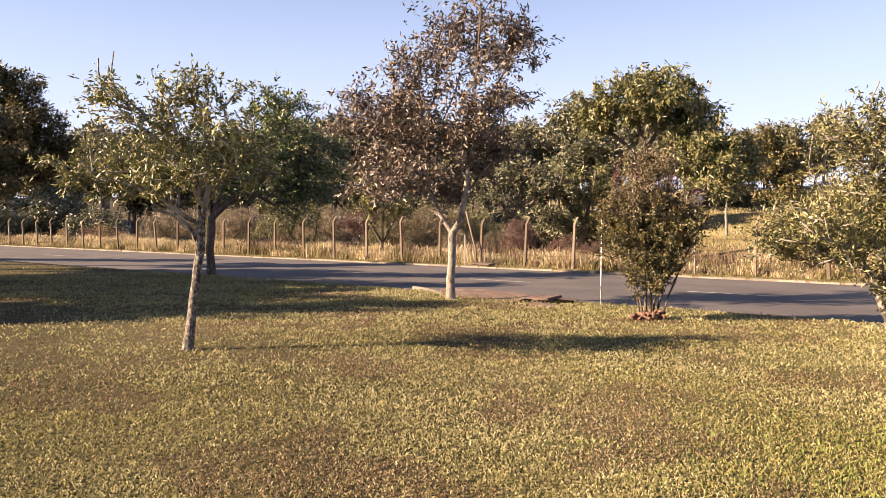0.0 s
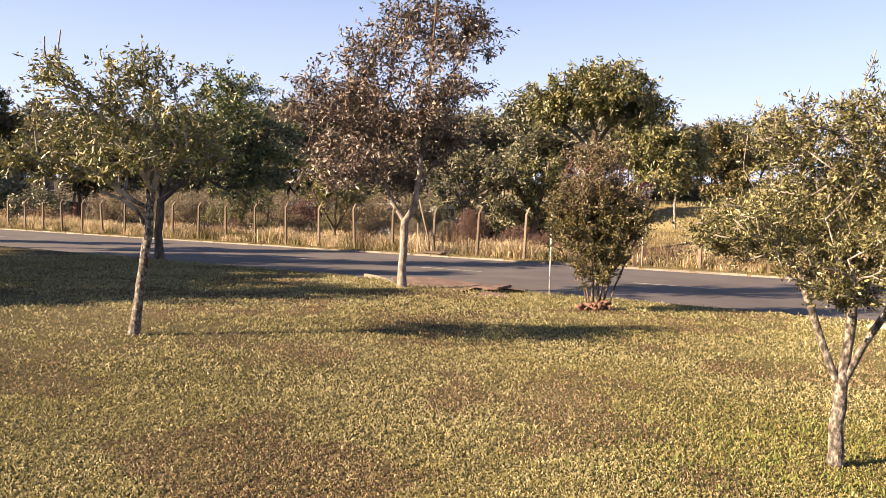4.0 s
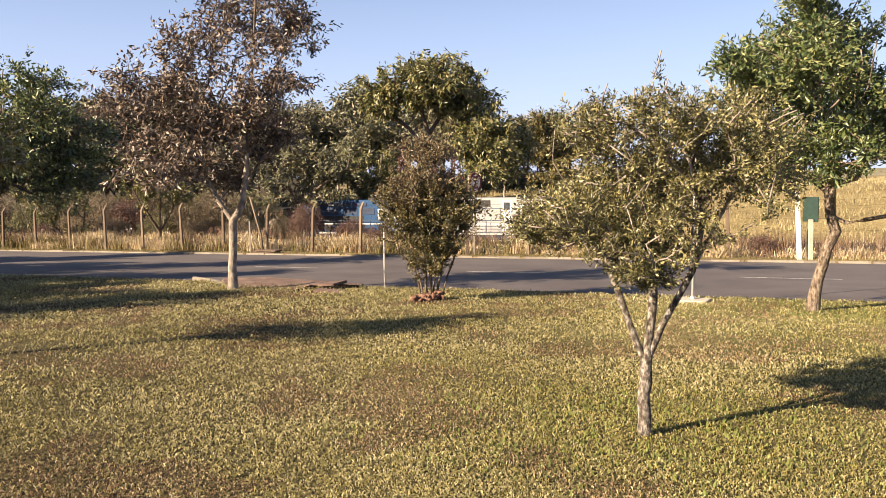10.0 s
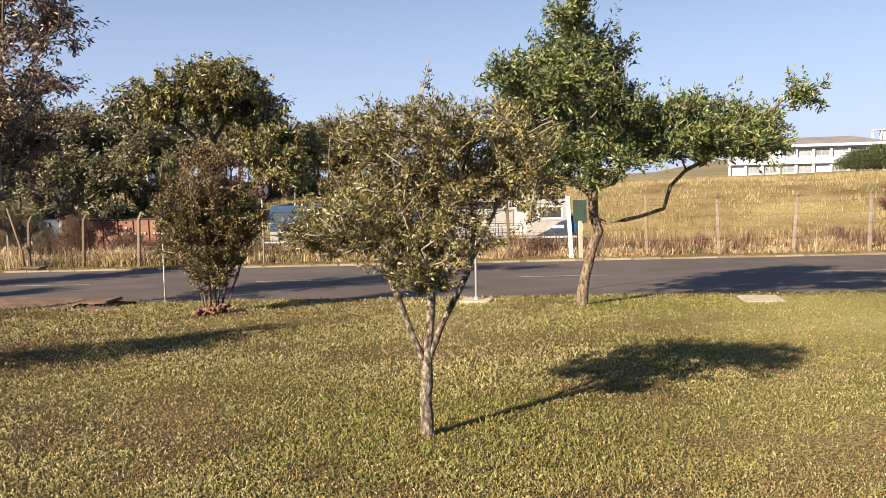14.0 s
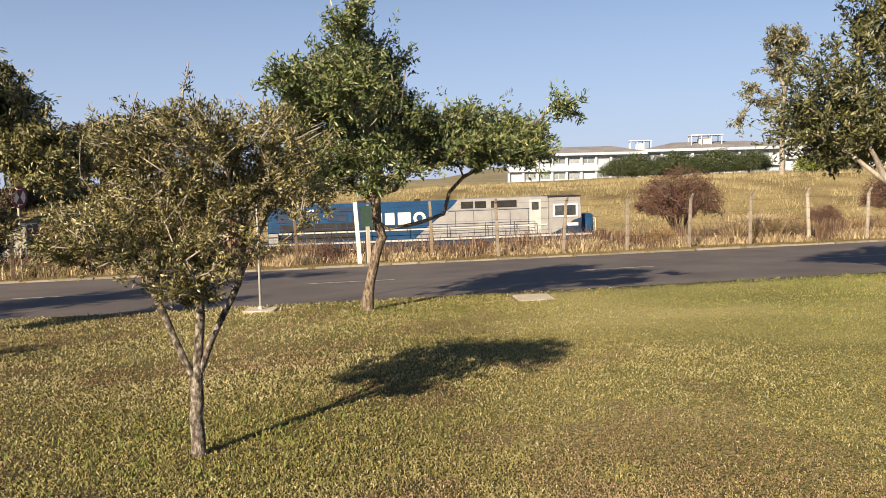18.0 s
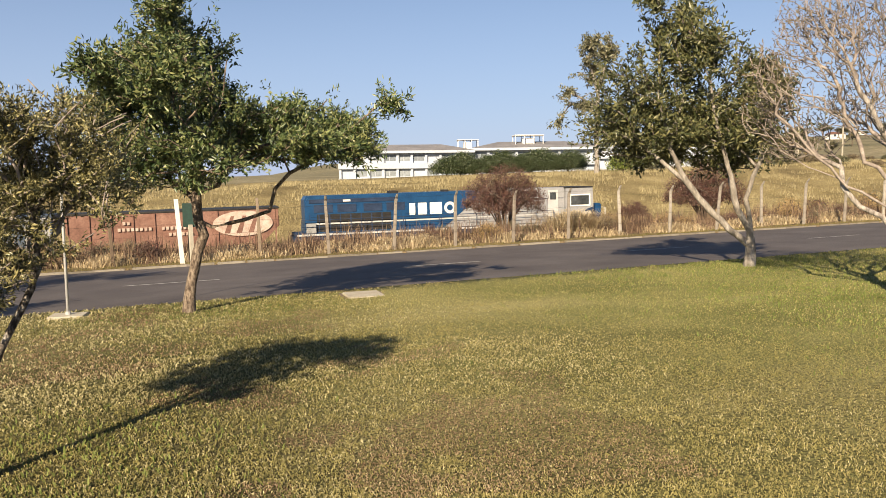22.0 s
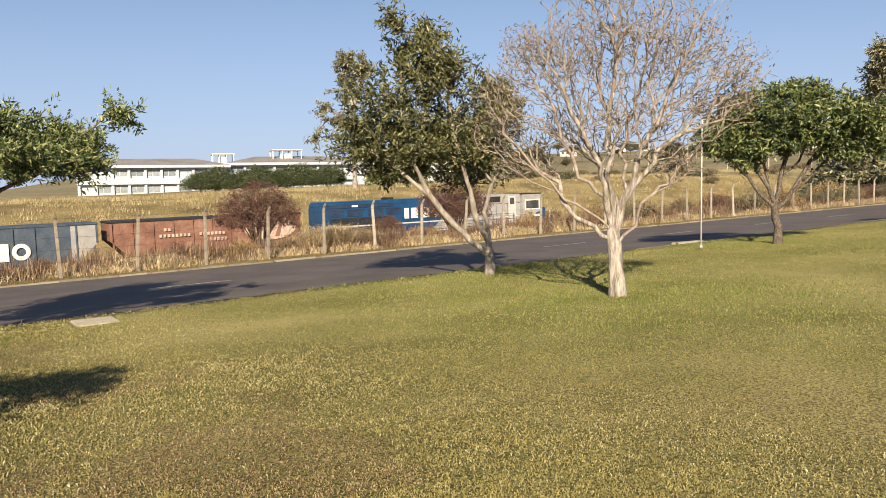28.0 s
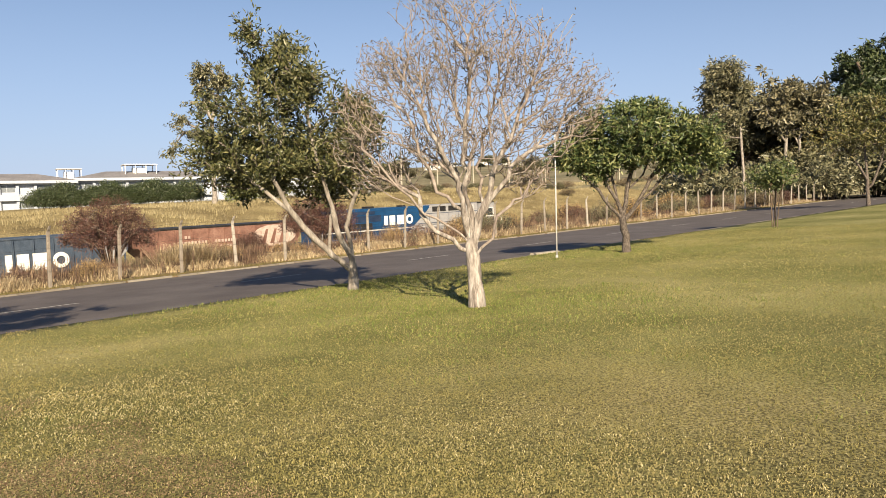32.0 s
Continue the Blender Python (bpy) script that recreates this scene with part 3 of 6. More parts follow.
TREES = {
    'oak': dict(at=(-4.17, 9.02), turn=24.8, trunk=[(0.0, 0.0), (0.13, 0.82), (0.19, 1.24), (0.21, 1.53)],
        limbs=[[(0.21, 1.53), (0.03, 1.62), (-0.28, 1.89), (-0.73, 2.06)], [(0.2, 1.37), (-0.08, 1.62), (-0.32, 1.72)], [(0.21, 1.53), (0.3, 1.93), (0.48, 2.2), (0.75, 2.41)], [(0.21, 1.53), (0.19, 2.0), (0.03, 2.48), (-0.21, 2.89)], [(0.3, 1.93), (0.28, 2.55), (0.34, 3.1)]],
        crown=[(0.13, 2.51, 0.72, 0.52, 9), (-0.7, 2.27, 0.69, 0.41, 5), (-0.8, 2.96, 0.31, 0.38, 2), (0.34, 3.2, 0.41, 0.28, 2), (0.75, 2.34, 0.41, 0.41, 4), (-0.21, 2.06, 0.83, 0.24, 5), (-1.25, 2.13, 0.31, 0.24, 2), (-0.01, 3.03, 0.41, 0.35, 2)]),
    'dark': dict(at=(-10.21, 24.08), turn=23.0, trunk=[(0.0, 0.0), (-0.04, 0.86), (0.05, 1.86)],
        limbs=[[(0.05, 1.86), (0.46, 2.86), (1.73, 3.96)], [(0.05, 1.86), (1.0, 2.68), (2.83, 3.59)], [(0.05, 1.86), (-0.09, 2.86), (-0.46, 3.77)]],
        crown=[(1.91, 4.23, 1.55, 1.55, 9), (3.37, 3.59, 1.09, 1.28, 5), (0.82, 3.59, 1.09, 1.28, 4), (2.28, 5.42, 1.09, 0.55, 3), (2.64, 2.68, 1.09, 0.73, 3)]),
    'tall': dict(at=(-1.72, 16.84), turn=5.8, trunk=[(0.0, 0.0), (0.01, 0.75), (0.05, 1.43)],
        limbs=[[(0.05, 1.43), (-0.22, 1.86), (-0.44, 2.3), (-0.78, 2.85), (-1.33, 3.59)], [(0.05, 1.43), (0.25, 1.8), (0.35, 2.6), (0.46, 3.71), (0.58, 4.95), (0.64, 6.06)], [(0.35, 2.6), (0.02, 3.34), (-0.35, 4.33)], [(0.46, 3.71), (0.89, 4.46), (1.38, 5.2)], [(-0.44, 2.3), (-0.72, 2.36), (-1.46, 2.85)], [(0.27, 2.23), (0.77, 2.85), (1.26, 3.22)]],
        crown=[(0.39, 5.81, 1.36, 1.11, 7), (1.38, 5.57, 0.74, 0.62, 3), (-0.84, 4.7, 0.74, 0.74, 4), (-1.83, 4.21, 0.93, 0.8, 5), (-0.72, 3.59, 1.6, 0.86, 8), (0.64, 4.09, 0.99, 1.11, 4), (1.26, 4.33, 0.74, 0.49, 2), (0.89, 3.22, 0.74, 0.74, 4), (-1.21, 2.73, 0.99, 0.49, 4), (-0.1, 2.48, 0.74, 0.49, 3), (0.27, 7.05, 0.86, 0.62, 3)]),
    'shrub': dict(at=(2.08, 13.87), turn=-8.5, trunk=[(0.0, 0.0)],
        limbs=[[(-0.15, 0.03), (-0.3, 0.64), (-0.54, 1.34), (-0.69, 1.83)], [(-0.05, 0.0), (-0.1, 0.84), (-0.25, 1.63), (-0.3, 2.23)], [(0.0, 0.0), (0.05, 0.84), (0.05, 1.73), (0.0, 2.52)], [(0.1, 0.0), (0.25, 0.74), (0.4, 1.44), (0.49, 2.13)], [(0.2, 0.03), (0.4, 0.64), (0.64, 1.24), (0.79, 1.73)], [(0.05, 0.0), (0.15, 0.94), (0.25, 1.83), (0.3, 2.62)], [(-0.1, 0.0), (-0.3, 0.94), (-0.4, 1.63)]],
        crown=[(0.0, 1.44, 0.74, 0.54, 8), (0.0, 2.03, 0.84, 0.45, 7), (0.0, 2.62, 0.54, 0.49, 3), (0.59, 1.63, 0.35, 0.45, 3), (-0.54, 1.63, 0.4, 0.45, 3), (0.05, 0.84, 0.49, 0.42, 4)]),
    'vee': dict(at=(2.32, 4.9), turn=-23.0, trunk=[(0.0, 0.0), (-0.0, 0.26), (0.01, 0.5)],
        limbs=[[(-0.0, 0.46), (-0.06, 0.66), (-0.18, 0.98), (-0.26, 1.22), (-0.38, 1.47)], [(0.01, 0.5), (0.04, 0.82), (0.05, 1.06), (0.0, 1.3), (-0.14, 1.59), (-0.22, 1.91)], [(0.01, 0.5), (0.12, 0.78), (0.3, 1.14), (0.42, 1.39), (0.58, 1.71), (0.79, 1.99)], [(0.05, 1.06), (0.14, 1.34), (0.26, 1.71), (0.34, 2.03)], [(0.3, 1.14), (0.36, 1.47), (0.26, 1.87), (0.14, 2.15)], [(0.58, 1.71), (0.87, 2.03), (0.99, 2.15)]],
        crown=[(-0.18, 1.75, 0.44, 0.38, 9), (0.3, 1.83, 0.44, 0.38, 9), (-0.5, 1.51, 0.44, 0.2, 6), (-0.74, 1.43, 0.24, 0.12, 2), (0.02, 1.41, 0.48, 0.22, 6), (-0.02, 1.18, 0.2, 0.09, 2), (0.66, 1.87, 0.28, 0.28, 4), (0.14, 2.15, 0.44, 0.2, 4), (0.54, 2.15, 0.32, 0.2, 2), (-0.34, 2.11, 0.28, 0.2, 3)]),
    'lean': dict(at=(7.75, 10.99), turn=-33.4, trunk=[(0.0, 0.0), (0.06, 0.5), (0.18, 0.98), (0.28, 1.27), (0.2, 1.51)],
        limbs=[[(0.2, 1.51), (0.18, 1.8), (0.24, 2.18), (0.28, 2.76), (0.18, 3.62), (0.04, 4.49)], [(0.2, 1.41), (0.42, 1.39), (0.95, 1.49), (1.37, 1.62), (1.48, 1.99), (1.72, 2.26), (2.2, 2.47), (2.97, 2.95)], [(0.24, 2.18), (-0.2, 2.66), (-0.68, 3.05), (-1.16, 3.62)], [(0.28, 2.76), (0.66, 3.43), (0.76, 4.11)], [(1.72, 2.26), (1.53, 2.76), (1.43, 3.14)], [(0.2, 1.8), (-0.2, 2.18), (-0.59, 2.37)], [(0.42, 1.89), (0.76, 2.47), (0.95, 2.86)]],
        crown=[(-0.3, 3.14, 1.06, 0.77, 10), (-0.11, 4.2, 0.77, 0.77, 9), (-0.11, 4.87, 0.38, 0.34, 3), (-1.21, 3.82, 0.4, 0.27, 2), (-0.97, 3.29, 0.62, 0.53, 5), (0.57, 4.01, 0.38, 0.58, 3), (1.53, 3.05, 0.72, 0.48, 7), (0.95, 2.95, 0.53, 0.48, 4), (2.3, 2.95, 0.58, 0.48, 5), (2.97, 2.97, 0.48, 0.35, 4), (2.68, 2.87, 0.43, 0.35, 3), (3.31, 3.43, 0.21, 0.19, 1), (1.91, 2.84, 0.43, 0.31, 3), (-0.68, 2.47, 0.87, 0.38, 5), (0.18, 2.57, 0.87, 0.48, 6), (-0.6, 3.85, 0.7, 0.5, 6), (0.55, 3.35, 0.6, 0.55, 6), (-0.1, 3.6, 0.7, 0.6, 5), (1.3, 2.72, 0.5, 0.28, 3), (2.0, 2.7, 0.55, 0.28, 4), (2.65, 2.7, 0.45, 0.26, 3)]),
    'fork': dict(at=(17.51, 5.06), turn=-72.3, trunk=[(0.0, 0.0), (0.03, 0.41)],
        limbs=[[(0.03, 0.41), (-0.4, 0.8), (-0.92, 1.32), (-1.3, 1.83), (-1.63, 2.54), (-1.88, 3.7)], [(0.03, 0.48), (0.0, 0.99), (-0.1, 1.44), (0.03, 1.9), (0.31, 2.54)], [(0.03, 0.74), (-0.27, 1.25), (-0.4, 1.9), (-0.59, 2.67)], [(-1.3, 1.83), (-2.14, 2.54), (-2.79, 2.93)], [(-1.63, 2.54), (-1.37, 3.7), (-1.56, 4.73)], [(-0.4, 1.9), (-0.72, 3.06), (-0.85, 3.96)]],
        crown=[(-2.27, 3.44, 1.23, 1.03, 9), (-1.63, 4.86, 0.71, 0.71, 4), (-2.04, 5.57, 0.23, 0.28, 1), (-1.3, 5.57, 0.23, 0.28, 1), (-0.98, 4.35, 0.9, 0.77, 5), (-2.91, 3.06, 0.77, 0.58, 4), (-1.11, 2.99, 1.29, 0.64, 11), (-0.01, 3.06, 0.84, 0.84, 8), (-1.88, 2.61, 1.03, 0.45, 6), (-0.46, 2.41, 0.77, 0.39, 4), (0.18, 3.96, 0.58, 0.58, 4)]),
    'bare': dict(at=(13.14, 1.52), turn=-81.5, trunk=[(0.0, 0.0), (0.01, 0.4), (-0.01, 0.76), (-0.07, 1.05)],
        limbs=[[(-0.07, 1.05), (-0.34, 1.28), (-0.79, 1.57), (-1.06, 1.86), (-1.47, 2.29), (-1.74, 2.65)], [(-0.07, 1.05), (-0.19, 1.57), (-0.3, 2.11), (-0.66, 2.83), (-1.02, 3.64), (-1.29, 4.19)], [(-0.05, 1.05), (-0.12, 1.66), (-0.14, 2.38), (-0.07, 3.37), (-0.03, 4.37)], [(-0.03, 1.03), (0.15, 1.66), (0.29, 2.11), (0.6, 2.74), (0.97, 3.64), (1.15, 4.19)], [(0.15, 1.66), (0.06, 2.29), (0.33, 3.28), (0.51, 4.37)], [(0.29, 2.11), (0.88, 2.52), (1.51, 2.92), (2.05, 3.01)], [(-0.3, 2.11), (-0.84, 2.47), (-1.47, 2.92), (-1.92, 3.19)], [(-0.19, 1.57), (-0.57, 1.93), (-0.84, 2.47)], [(0.15, 1.66), (0.6, 2.11), (1.15, 2.38)], [(-0.01, 0.76), (-0.39, 1.12), (-0.66, 1.25), (-0.97, 1.66), (-1.2, 1.75), (-1.74, 2.11)], [(-0.01, 0.76), (0.29, 1.16), (0.38, 1.48), (0.74, 1.75), (0.88, 2.02)], [(-0.07, 1.05), (-0.01, 1.48), (-0.16, 1.93), (0.02, 2.65), (-0.3, 3.37), (-0.25, 4.19)]],
        crown=[(0.15, 4.1, 1.44, 0.86, 34), (-0.84, 3.64, 0.9, 0.86, 20), (1.06, 3.55, 0.9, 0.86, 20), (0.15, 2.83, 1.71, 0.54, 22), (1.6, 3.01, 0.54, 0.27, 8), (-1.74, 3.28, 0.41, 0.54, 8), (-0.39, 4.82, 0.81, 0.36, 6), (-1.61, 2.2, 0.54, 0.32, 9), (0.92, 2.11, 0.45, 0.32, 8), (-0.84, 2.65, 0.63, 0.45, 8), (-1.92, 2.7, 0.54, 0.5, 10), (1.78, 3.37, 0.41, 0.5, 8), (-1.47, 4.01, 0.45, 0.45, 8)]),
    'round': dict(at=(25.06, -1.28), turn=-92.0, trunk=[(0.0, 0.0), (-0.03, 0.5), (-0.09, 0.97)],
        limbs=[[(-0.09, 0.97), (-0.44, 1.38), (-0.67, 1.67), (-0.99, 2.12), (-1.25, 2.44), (-1.47, 3.06)], [(-0.09, 0.97), (-0.27, 1.61), (-0.38, 2.05), (-0.46, 2.63), (-0.44, 3.4)], [(-0.09, 0.97), (0.02, 1.86), (0.21, 2.65), (0.24, 3.57)], [(-0.09, 0.97), (0.24, 1.35), (0.41, 1.57), (0.8, 2.36), (1.2, 2.85)], [(0.24, 1.35), (0.67, 1.76), (1.26, 2.46), (1.78, 3.06)], [(-0.27, 1.61), (-0.62, 2.2), (-0.82, 2.89)], [(0.02, 1.86), (0.5, 2.38), (0.79, 3.06)]],
        crown=[(0.41, 3.62, 1.45, 0.77, 10), (-1.16, 3.33, 0.77, 0.55, 5), (-0.96, 4.02, 0.51, 0.31, 2), (1.78, 3.42, 0.82, 0.55, 6), (-0.38, 2.92, 1.03, 0.34, 3), (0.21, 4.29, 0.85, 0.27, 3), (1.09, 4.08, 0.68, 0.31, 2), (2.29, 3.3, 0.31, 0.27, 1), (-1.75, 2.95, 0.5, 0.42, 4), (1.5, 2.8, 0.7, 0.42, 5), (-0.9, 2.65, 0.7, 0.35, 4), (2.45, 2.9, 0.42, 0.4, 3), (0.5, 3.1, 0.9, 0.4, 4)]),
    'young': dict(at=(36.38, -7.87), turn=-101.7, trunk=[(0.0, 0.0)],
        limbs=[[(-0.07, 0.0), (-0.12, 1.27), (-0.37, 2.0)], [(0.02, 0.0), (0.05, 1.27), (0.12, 2.24)], [(0.12, 0.0), (0.2, 1.02), (0.37, 1.88)]],
        crown=[(-0.07, 2.24, 0.68, 0.54, 6), (-0.49, 2.05, 0.39, 0.29, 2), (0.37, 2.37, 0.39, 0.39, 2)]),
    'far_right': dict(at=(62.46, -19.74), turn=-107.3, trunk=[(0.0, 0.0), (-0.08, 1.81)],
        limbs=[[(-0.08, 1.81), (-0.7, 3.05), (-1.93, 4.69)], [(0.12, 0.99), (0.74, 3.05), (1.15, 5.1)], [(-0.08, 1.81), (-0.29, 4.28), (-0.7, 6.34)]],
        crown=[(-1.52, 5.52, 2.47, 2.06, 6), (0.95, 5.52, 2.47, 2.47, 6), (-0.29, 7.16, 2.47, 1.24, 4)]),
    'edge': dict(at=(-21.08, 28.13), turn=36.8, trunk=[(0.0, 0.0), (0.11, 1.06), (0.33, 1.94)],
        limbs=[[(0.33, 1.94), (0.99, 3.26), (1.87, 4.58)], [(0.33, 1.94), (-0.33, 3.7), (-0.77, 5.24)], [(0.33, 1.94), (0.66, 3.92), (0.77, 5.9)]],
        crown=[(1.21, 5.24, 1.54, 1.76, 8), (2.53, 4.69, 0.99, 1.32, 4), (0.55, 3.7, 1.32, 0.88, 4), (-0.77, 5.24, 1.76, 1.98, 6), (0.99, 7.0, 0.99, 0.77, 3), (1.87, 3.48, 1.1, 0.55, 3)]),
    'big': dict(at=(10.25, 71.21), turn=-8.1, trunk=[(0.0, 0.0), (-0.1, 5.31), (-0.16, 8.43), (-0.1, 10.2)],
        limbs=[[(-0.1, 8.43), (-1.82, 10.77), (-3.64, 12.33), (-5.46, 13.63)], [(-0.1, 10.2), (-0.78, 12.59), (-1.3, 15.19)], [(-0.1, 10.2), (1.3, 12.59), (2.34, 14.67)], [(-0.1, 8.43), (2.34, 10.25), (4.94, 10.51), (7.54, 9.99)], [(-0.16, 7.39), (-1.3, 7.91), (-2.86, 8.95)]],
        crown=[(-1.3, 15.19, 3.12, 2.08, 6), (-4.42, 13.63, 2.6, 1.82, 5), (1.82, 14.93, 2.86, 2.08, 6), (4.16, 13.37, 2.34, 1.56, 4), (-0.26, 13.6, 3.12, 1.2, 3), (4.94, 9.99, 3.38, 2.08, 6), (7.8, 9.21, 1.82, 1.82, 4), (5.46, 7.91, 2.6, 1.82, 4), (2.86, 12.07, 2.08, 1.56, 2)]),
    'mid_green': dict(at=(4.19, 65.8), turn=-3.5, trunk=[(0.0, 0.0), (0.1, 2.87), (0.24, 4.31)],
        limbs=[[(0.24, 4.31), (-1.2, 6.22), (-2.63, 7.66)], [(0.24, 4.31), (0.96, 6.7), (1.2, 8.61)], [(0.24, 4.31), (2.15, 5.74), (3.11, 7.18)]],
        crown=[(0.24, 7.18, 2.87, 2.15, 7), (-2.63, 6.7, 1.91, 1.91, 4), (2.15, 6.22, 2.39, 2.39, 5), (-0.24, 4.31, 2.87, 1.44, 3)]),
    'mid_brown': dict(at=(-1.82, 63.9), turn=1.7, trunk=[(0.0, 0.0), (0.18, 3.01), (0.37, 4.85)],
        limbs=[[(0.37, 4.85), (-1.29, 7.17), (-2.68, 8.09)], [(0.37, 4.85), (1.02, 7.17), (1.48, 9.02)], [(0.37, 4.85), (2.87, 6.7), (4.25, 7.63)]],
        crown=[(1.02, 8.32, 2.77, 1.85, 5), (-1.29, 7.17, 2.08, 1.85, 4), (3.33, 7.86, 2.08, 1.62, 4), (1.02, 5.78, 3.24, 1.85, 4)]),
    'brush_a': dict(at=(-12.55, 42.54), turn=16.5, trunk=[(0.0, 0.0)],
        limbs=[[(-0.09, 0.0), (-0.75, 1.02), (-1.49, 2.21)], [(0.0, 0.0), (-0.09, 1.31), (-0.3, 2.81)], [(0.12, 0.0), (0.6, 1.02), (0.75, 2.21)], [(-1.64, 0.0), (-1.88, 1.02), (-2.24, 2.21)]],
        crown=[(-0.6, 1.91, 1.49, 0.9, 6), (-1.64, 2.81, 1.19, 0.84, 4), (0.0, 0.78, 0.9, 0.54, 2), (0.45, 2.36, 0.9, 0.75, 3)]),
    'brush_b': dict(at=(-7.54, 39.54), turn=10.9, trunk=[(0.0, 0.0), (-0.03, 0.7)],
        limbs=[[(-0.03, 0.7), (-0.62, 1.68), (-1.18, 2.81)], [(-0.03, 0.7), (0.03, 2.25), (0.14, 3.65)], [(-0.03, 0.7), (0.65, 1.96), (1.07, 2.67)]],
        crown=[(-0.76, 2.67, 1.12, 0.98, 6), (0.65, 2.53, 1.12, 0.98, 5), (-0.06, 3.65, 1.68, 0.79, 5)]),
    'brown_tree': dict(at=(5.84, 43.55), turn=-7.5, trunk=[(0.0, 0.0), (0.06, 1.59), (0.1, 2.23)],
        limbs=[[(0.1, 2.23), (-0.64, 3.5), (-1.27, 4.46)], [(0.1, 2.23), (0.16, 3.82), (0.32, 5.42)], [(0.1, 2.23), (1.11, 3.5), (1.59, 4.46)]],
        crown=[(0.16, 4.78, 1.59, 1.27, 5), (-0.96, 3.82, 1.11, 0.96, 3), (1.27, 3.82, 1.11, 0.96, 3), (0.16, 2.87, 1.91, 0.96, 4)]),
    'conifer': dict(at=(27.46, 90.9), turn=-16.7, trunk=[(0.0, 0.0), (0.0, 3.34)],
        limbs=[[(0.0, 3.34), (-0.13, 6.67), (-0.33, 8.67)]],
        crown=[(-0.33, 7.01, 1.87, 2.34, 5), (0.33, 4.0, 2.67, 2.34, 5)]),
    'grey_gum': dict(at=(102.59, 52.64), turn=-62.6, trunk=[(0.0, 0.0), (0.0, 6.58), (0.08, 11.52)],
        limbs=[[(0.08, 11.52), (-0.91, 14.81), (-1.73, 17.28)], [(0.08, 11.52), (1.15, 15.64), (1.56, 18.52)], [(0.0, 8.23), (-2.14, 10.7), (-3.79, 11.52)]],
        crown=[(-0.49, 17.69, 1.81, 2.06, 5), (1.56, 17.28, 2.06, 2.3, 5), (-0.49, 14.4, 2.3, 2.06, 4), (-3.79, 11.11, 1.15, 1.32, 2), (-5.43, 7.41, 0.82, 0.99, 1), (-1.32, 9.88, 1.65, 2.06, 3)]),
    'tall_gum': dict(at=(99.11, -17.52), turn=-99.8, trunk=[(0.0, 0.0), (-0.1, 4.7), (-0.4, 9.0)],
        limbs=[[(-0.4, 9.0), (-1.6, 12.0), (-2.4, 15.0)], [(-0.8, 9.0), (-0.8, 12.0), (-0.5, 13.6)], [(-0.6, 7.6), (-2.6, 8.8), (-4.9, 9.4)], [(-1.2, 10.2), (-2.6, 11.6), (-3.6, 12.8)]],
        crown=[(-2.2, 15.4, 2.0, 1.5, 7), (-3.5, 13.0, 1.5, 1.4, 5), (-0.7, 13.3, 1.7, 1.6, 6), (-1.5, 10.8, 1.6, 1.1, 3), (-5.0, 9.3, 1.5, 1.0, 4), (-3.3, 8.2, 1.2, 0.9, 2)]),
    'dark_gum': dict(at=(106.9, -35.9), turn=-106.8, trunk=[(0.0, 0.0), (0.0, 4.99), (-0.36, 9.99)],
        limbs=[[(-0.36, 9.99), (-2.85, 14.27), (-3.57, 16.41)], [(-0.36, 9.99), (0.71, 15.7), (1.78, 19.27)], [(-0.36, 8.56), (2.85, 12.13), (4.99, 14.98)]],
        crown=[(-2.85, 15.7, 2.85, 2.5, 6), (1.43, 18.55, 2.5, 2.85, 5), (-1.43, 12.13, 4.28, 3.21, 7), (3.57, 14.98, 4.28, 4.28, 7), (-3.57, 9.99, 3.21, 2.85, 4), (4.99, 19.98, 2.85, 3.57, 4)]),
    'wood_gum': dict(at=(109.82, -25.17), turn=-102.8, trunk=[(0.0, 0.0), (0.0, 4.06), (-0.15, 7.01)],
        limbs=[[(-0.15, 7.01), (-2.21, 9.96), (-3.69, 11.44)], [(-0.15, 7.01), (0.37, 10.7), (0.37, 12.92)], [(-0.15, 7.01), (2.21, 9.23), (2.95, 11.44)]],
        crown=[(-2.58, 9.96, 2.21, 1.85, 4), (0.74, 11.07, 2.21, 1.62, 4), (2.95, 9.23, 2.58, 2.58, 5), (-1.11, 6.64, 3.32, 2.21, 5), (2.21, 4.8, 3.69, 2.95, 4)]),
}

tree("oak", "lawn_tree", "small tree with a pale leaning trunk and sparse olive leaves", M["bark_spot"], M["leaf_olive"], 0.056, twig=M["bark_tan"], fine_at=0.72, per=15, spread=0.1, size=(0.075, 0.027), seed=2, twigs=75, depth=1.25, gaps=0.3, stray=0.25, shoots=5)
tree("dark", "roadside_tree", "dark-trunked tree with dense olive-green crown", M["bark_dark"], M["leaf_green"], 0.125, per=28, spread=0.24, size=(0.16, 0.058), seed=3, twigs=70, step=0.35, depth=1.0)
tree("tall", "tall_tree", "tall tree with a pale forked trunk and reddish-brown foliage", M["bark_pale"], M["leaf_red"], 0.086, extra=0.0, taper=0.62, fine_at=0.5, twig=M["bark_dark"], per=20, spread=0.21, size=(0.13, 0.044), seed=4, twigs=80, step=0.3, depth=1.0, droop=0.5, gaps=0.52, stray=0.16)
tree("shrub", "many_stemmed_shrub", "many-stemmed dark green shrub with reddish tips", M["bark_dark"], M["leaf_deep"], 0.024, extra=0.5, per=50, spread=0.11, size=(0.062, 0.024), seed=5, twigs=80, category="shrub", tips=(M["leaf_tip"], 1.95, "brownish young leaves"), droop=-0.2, gaps=0.15)
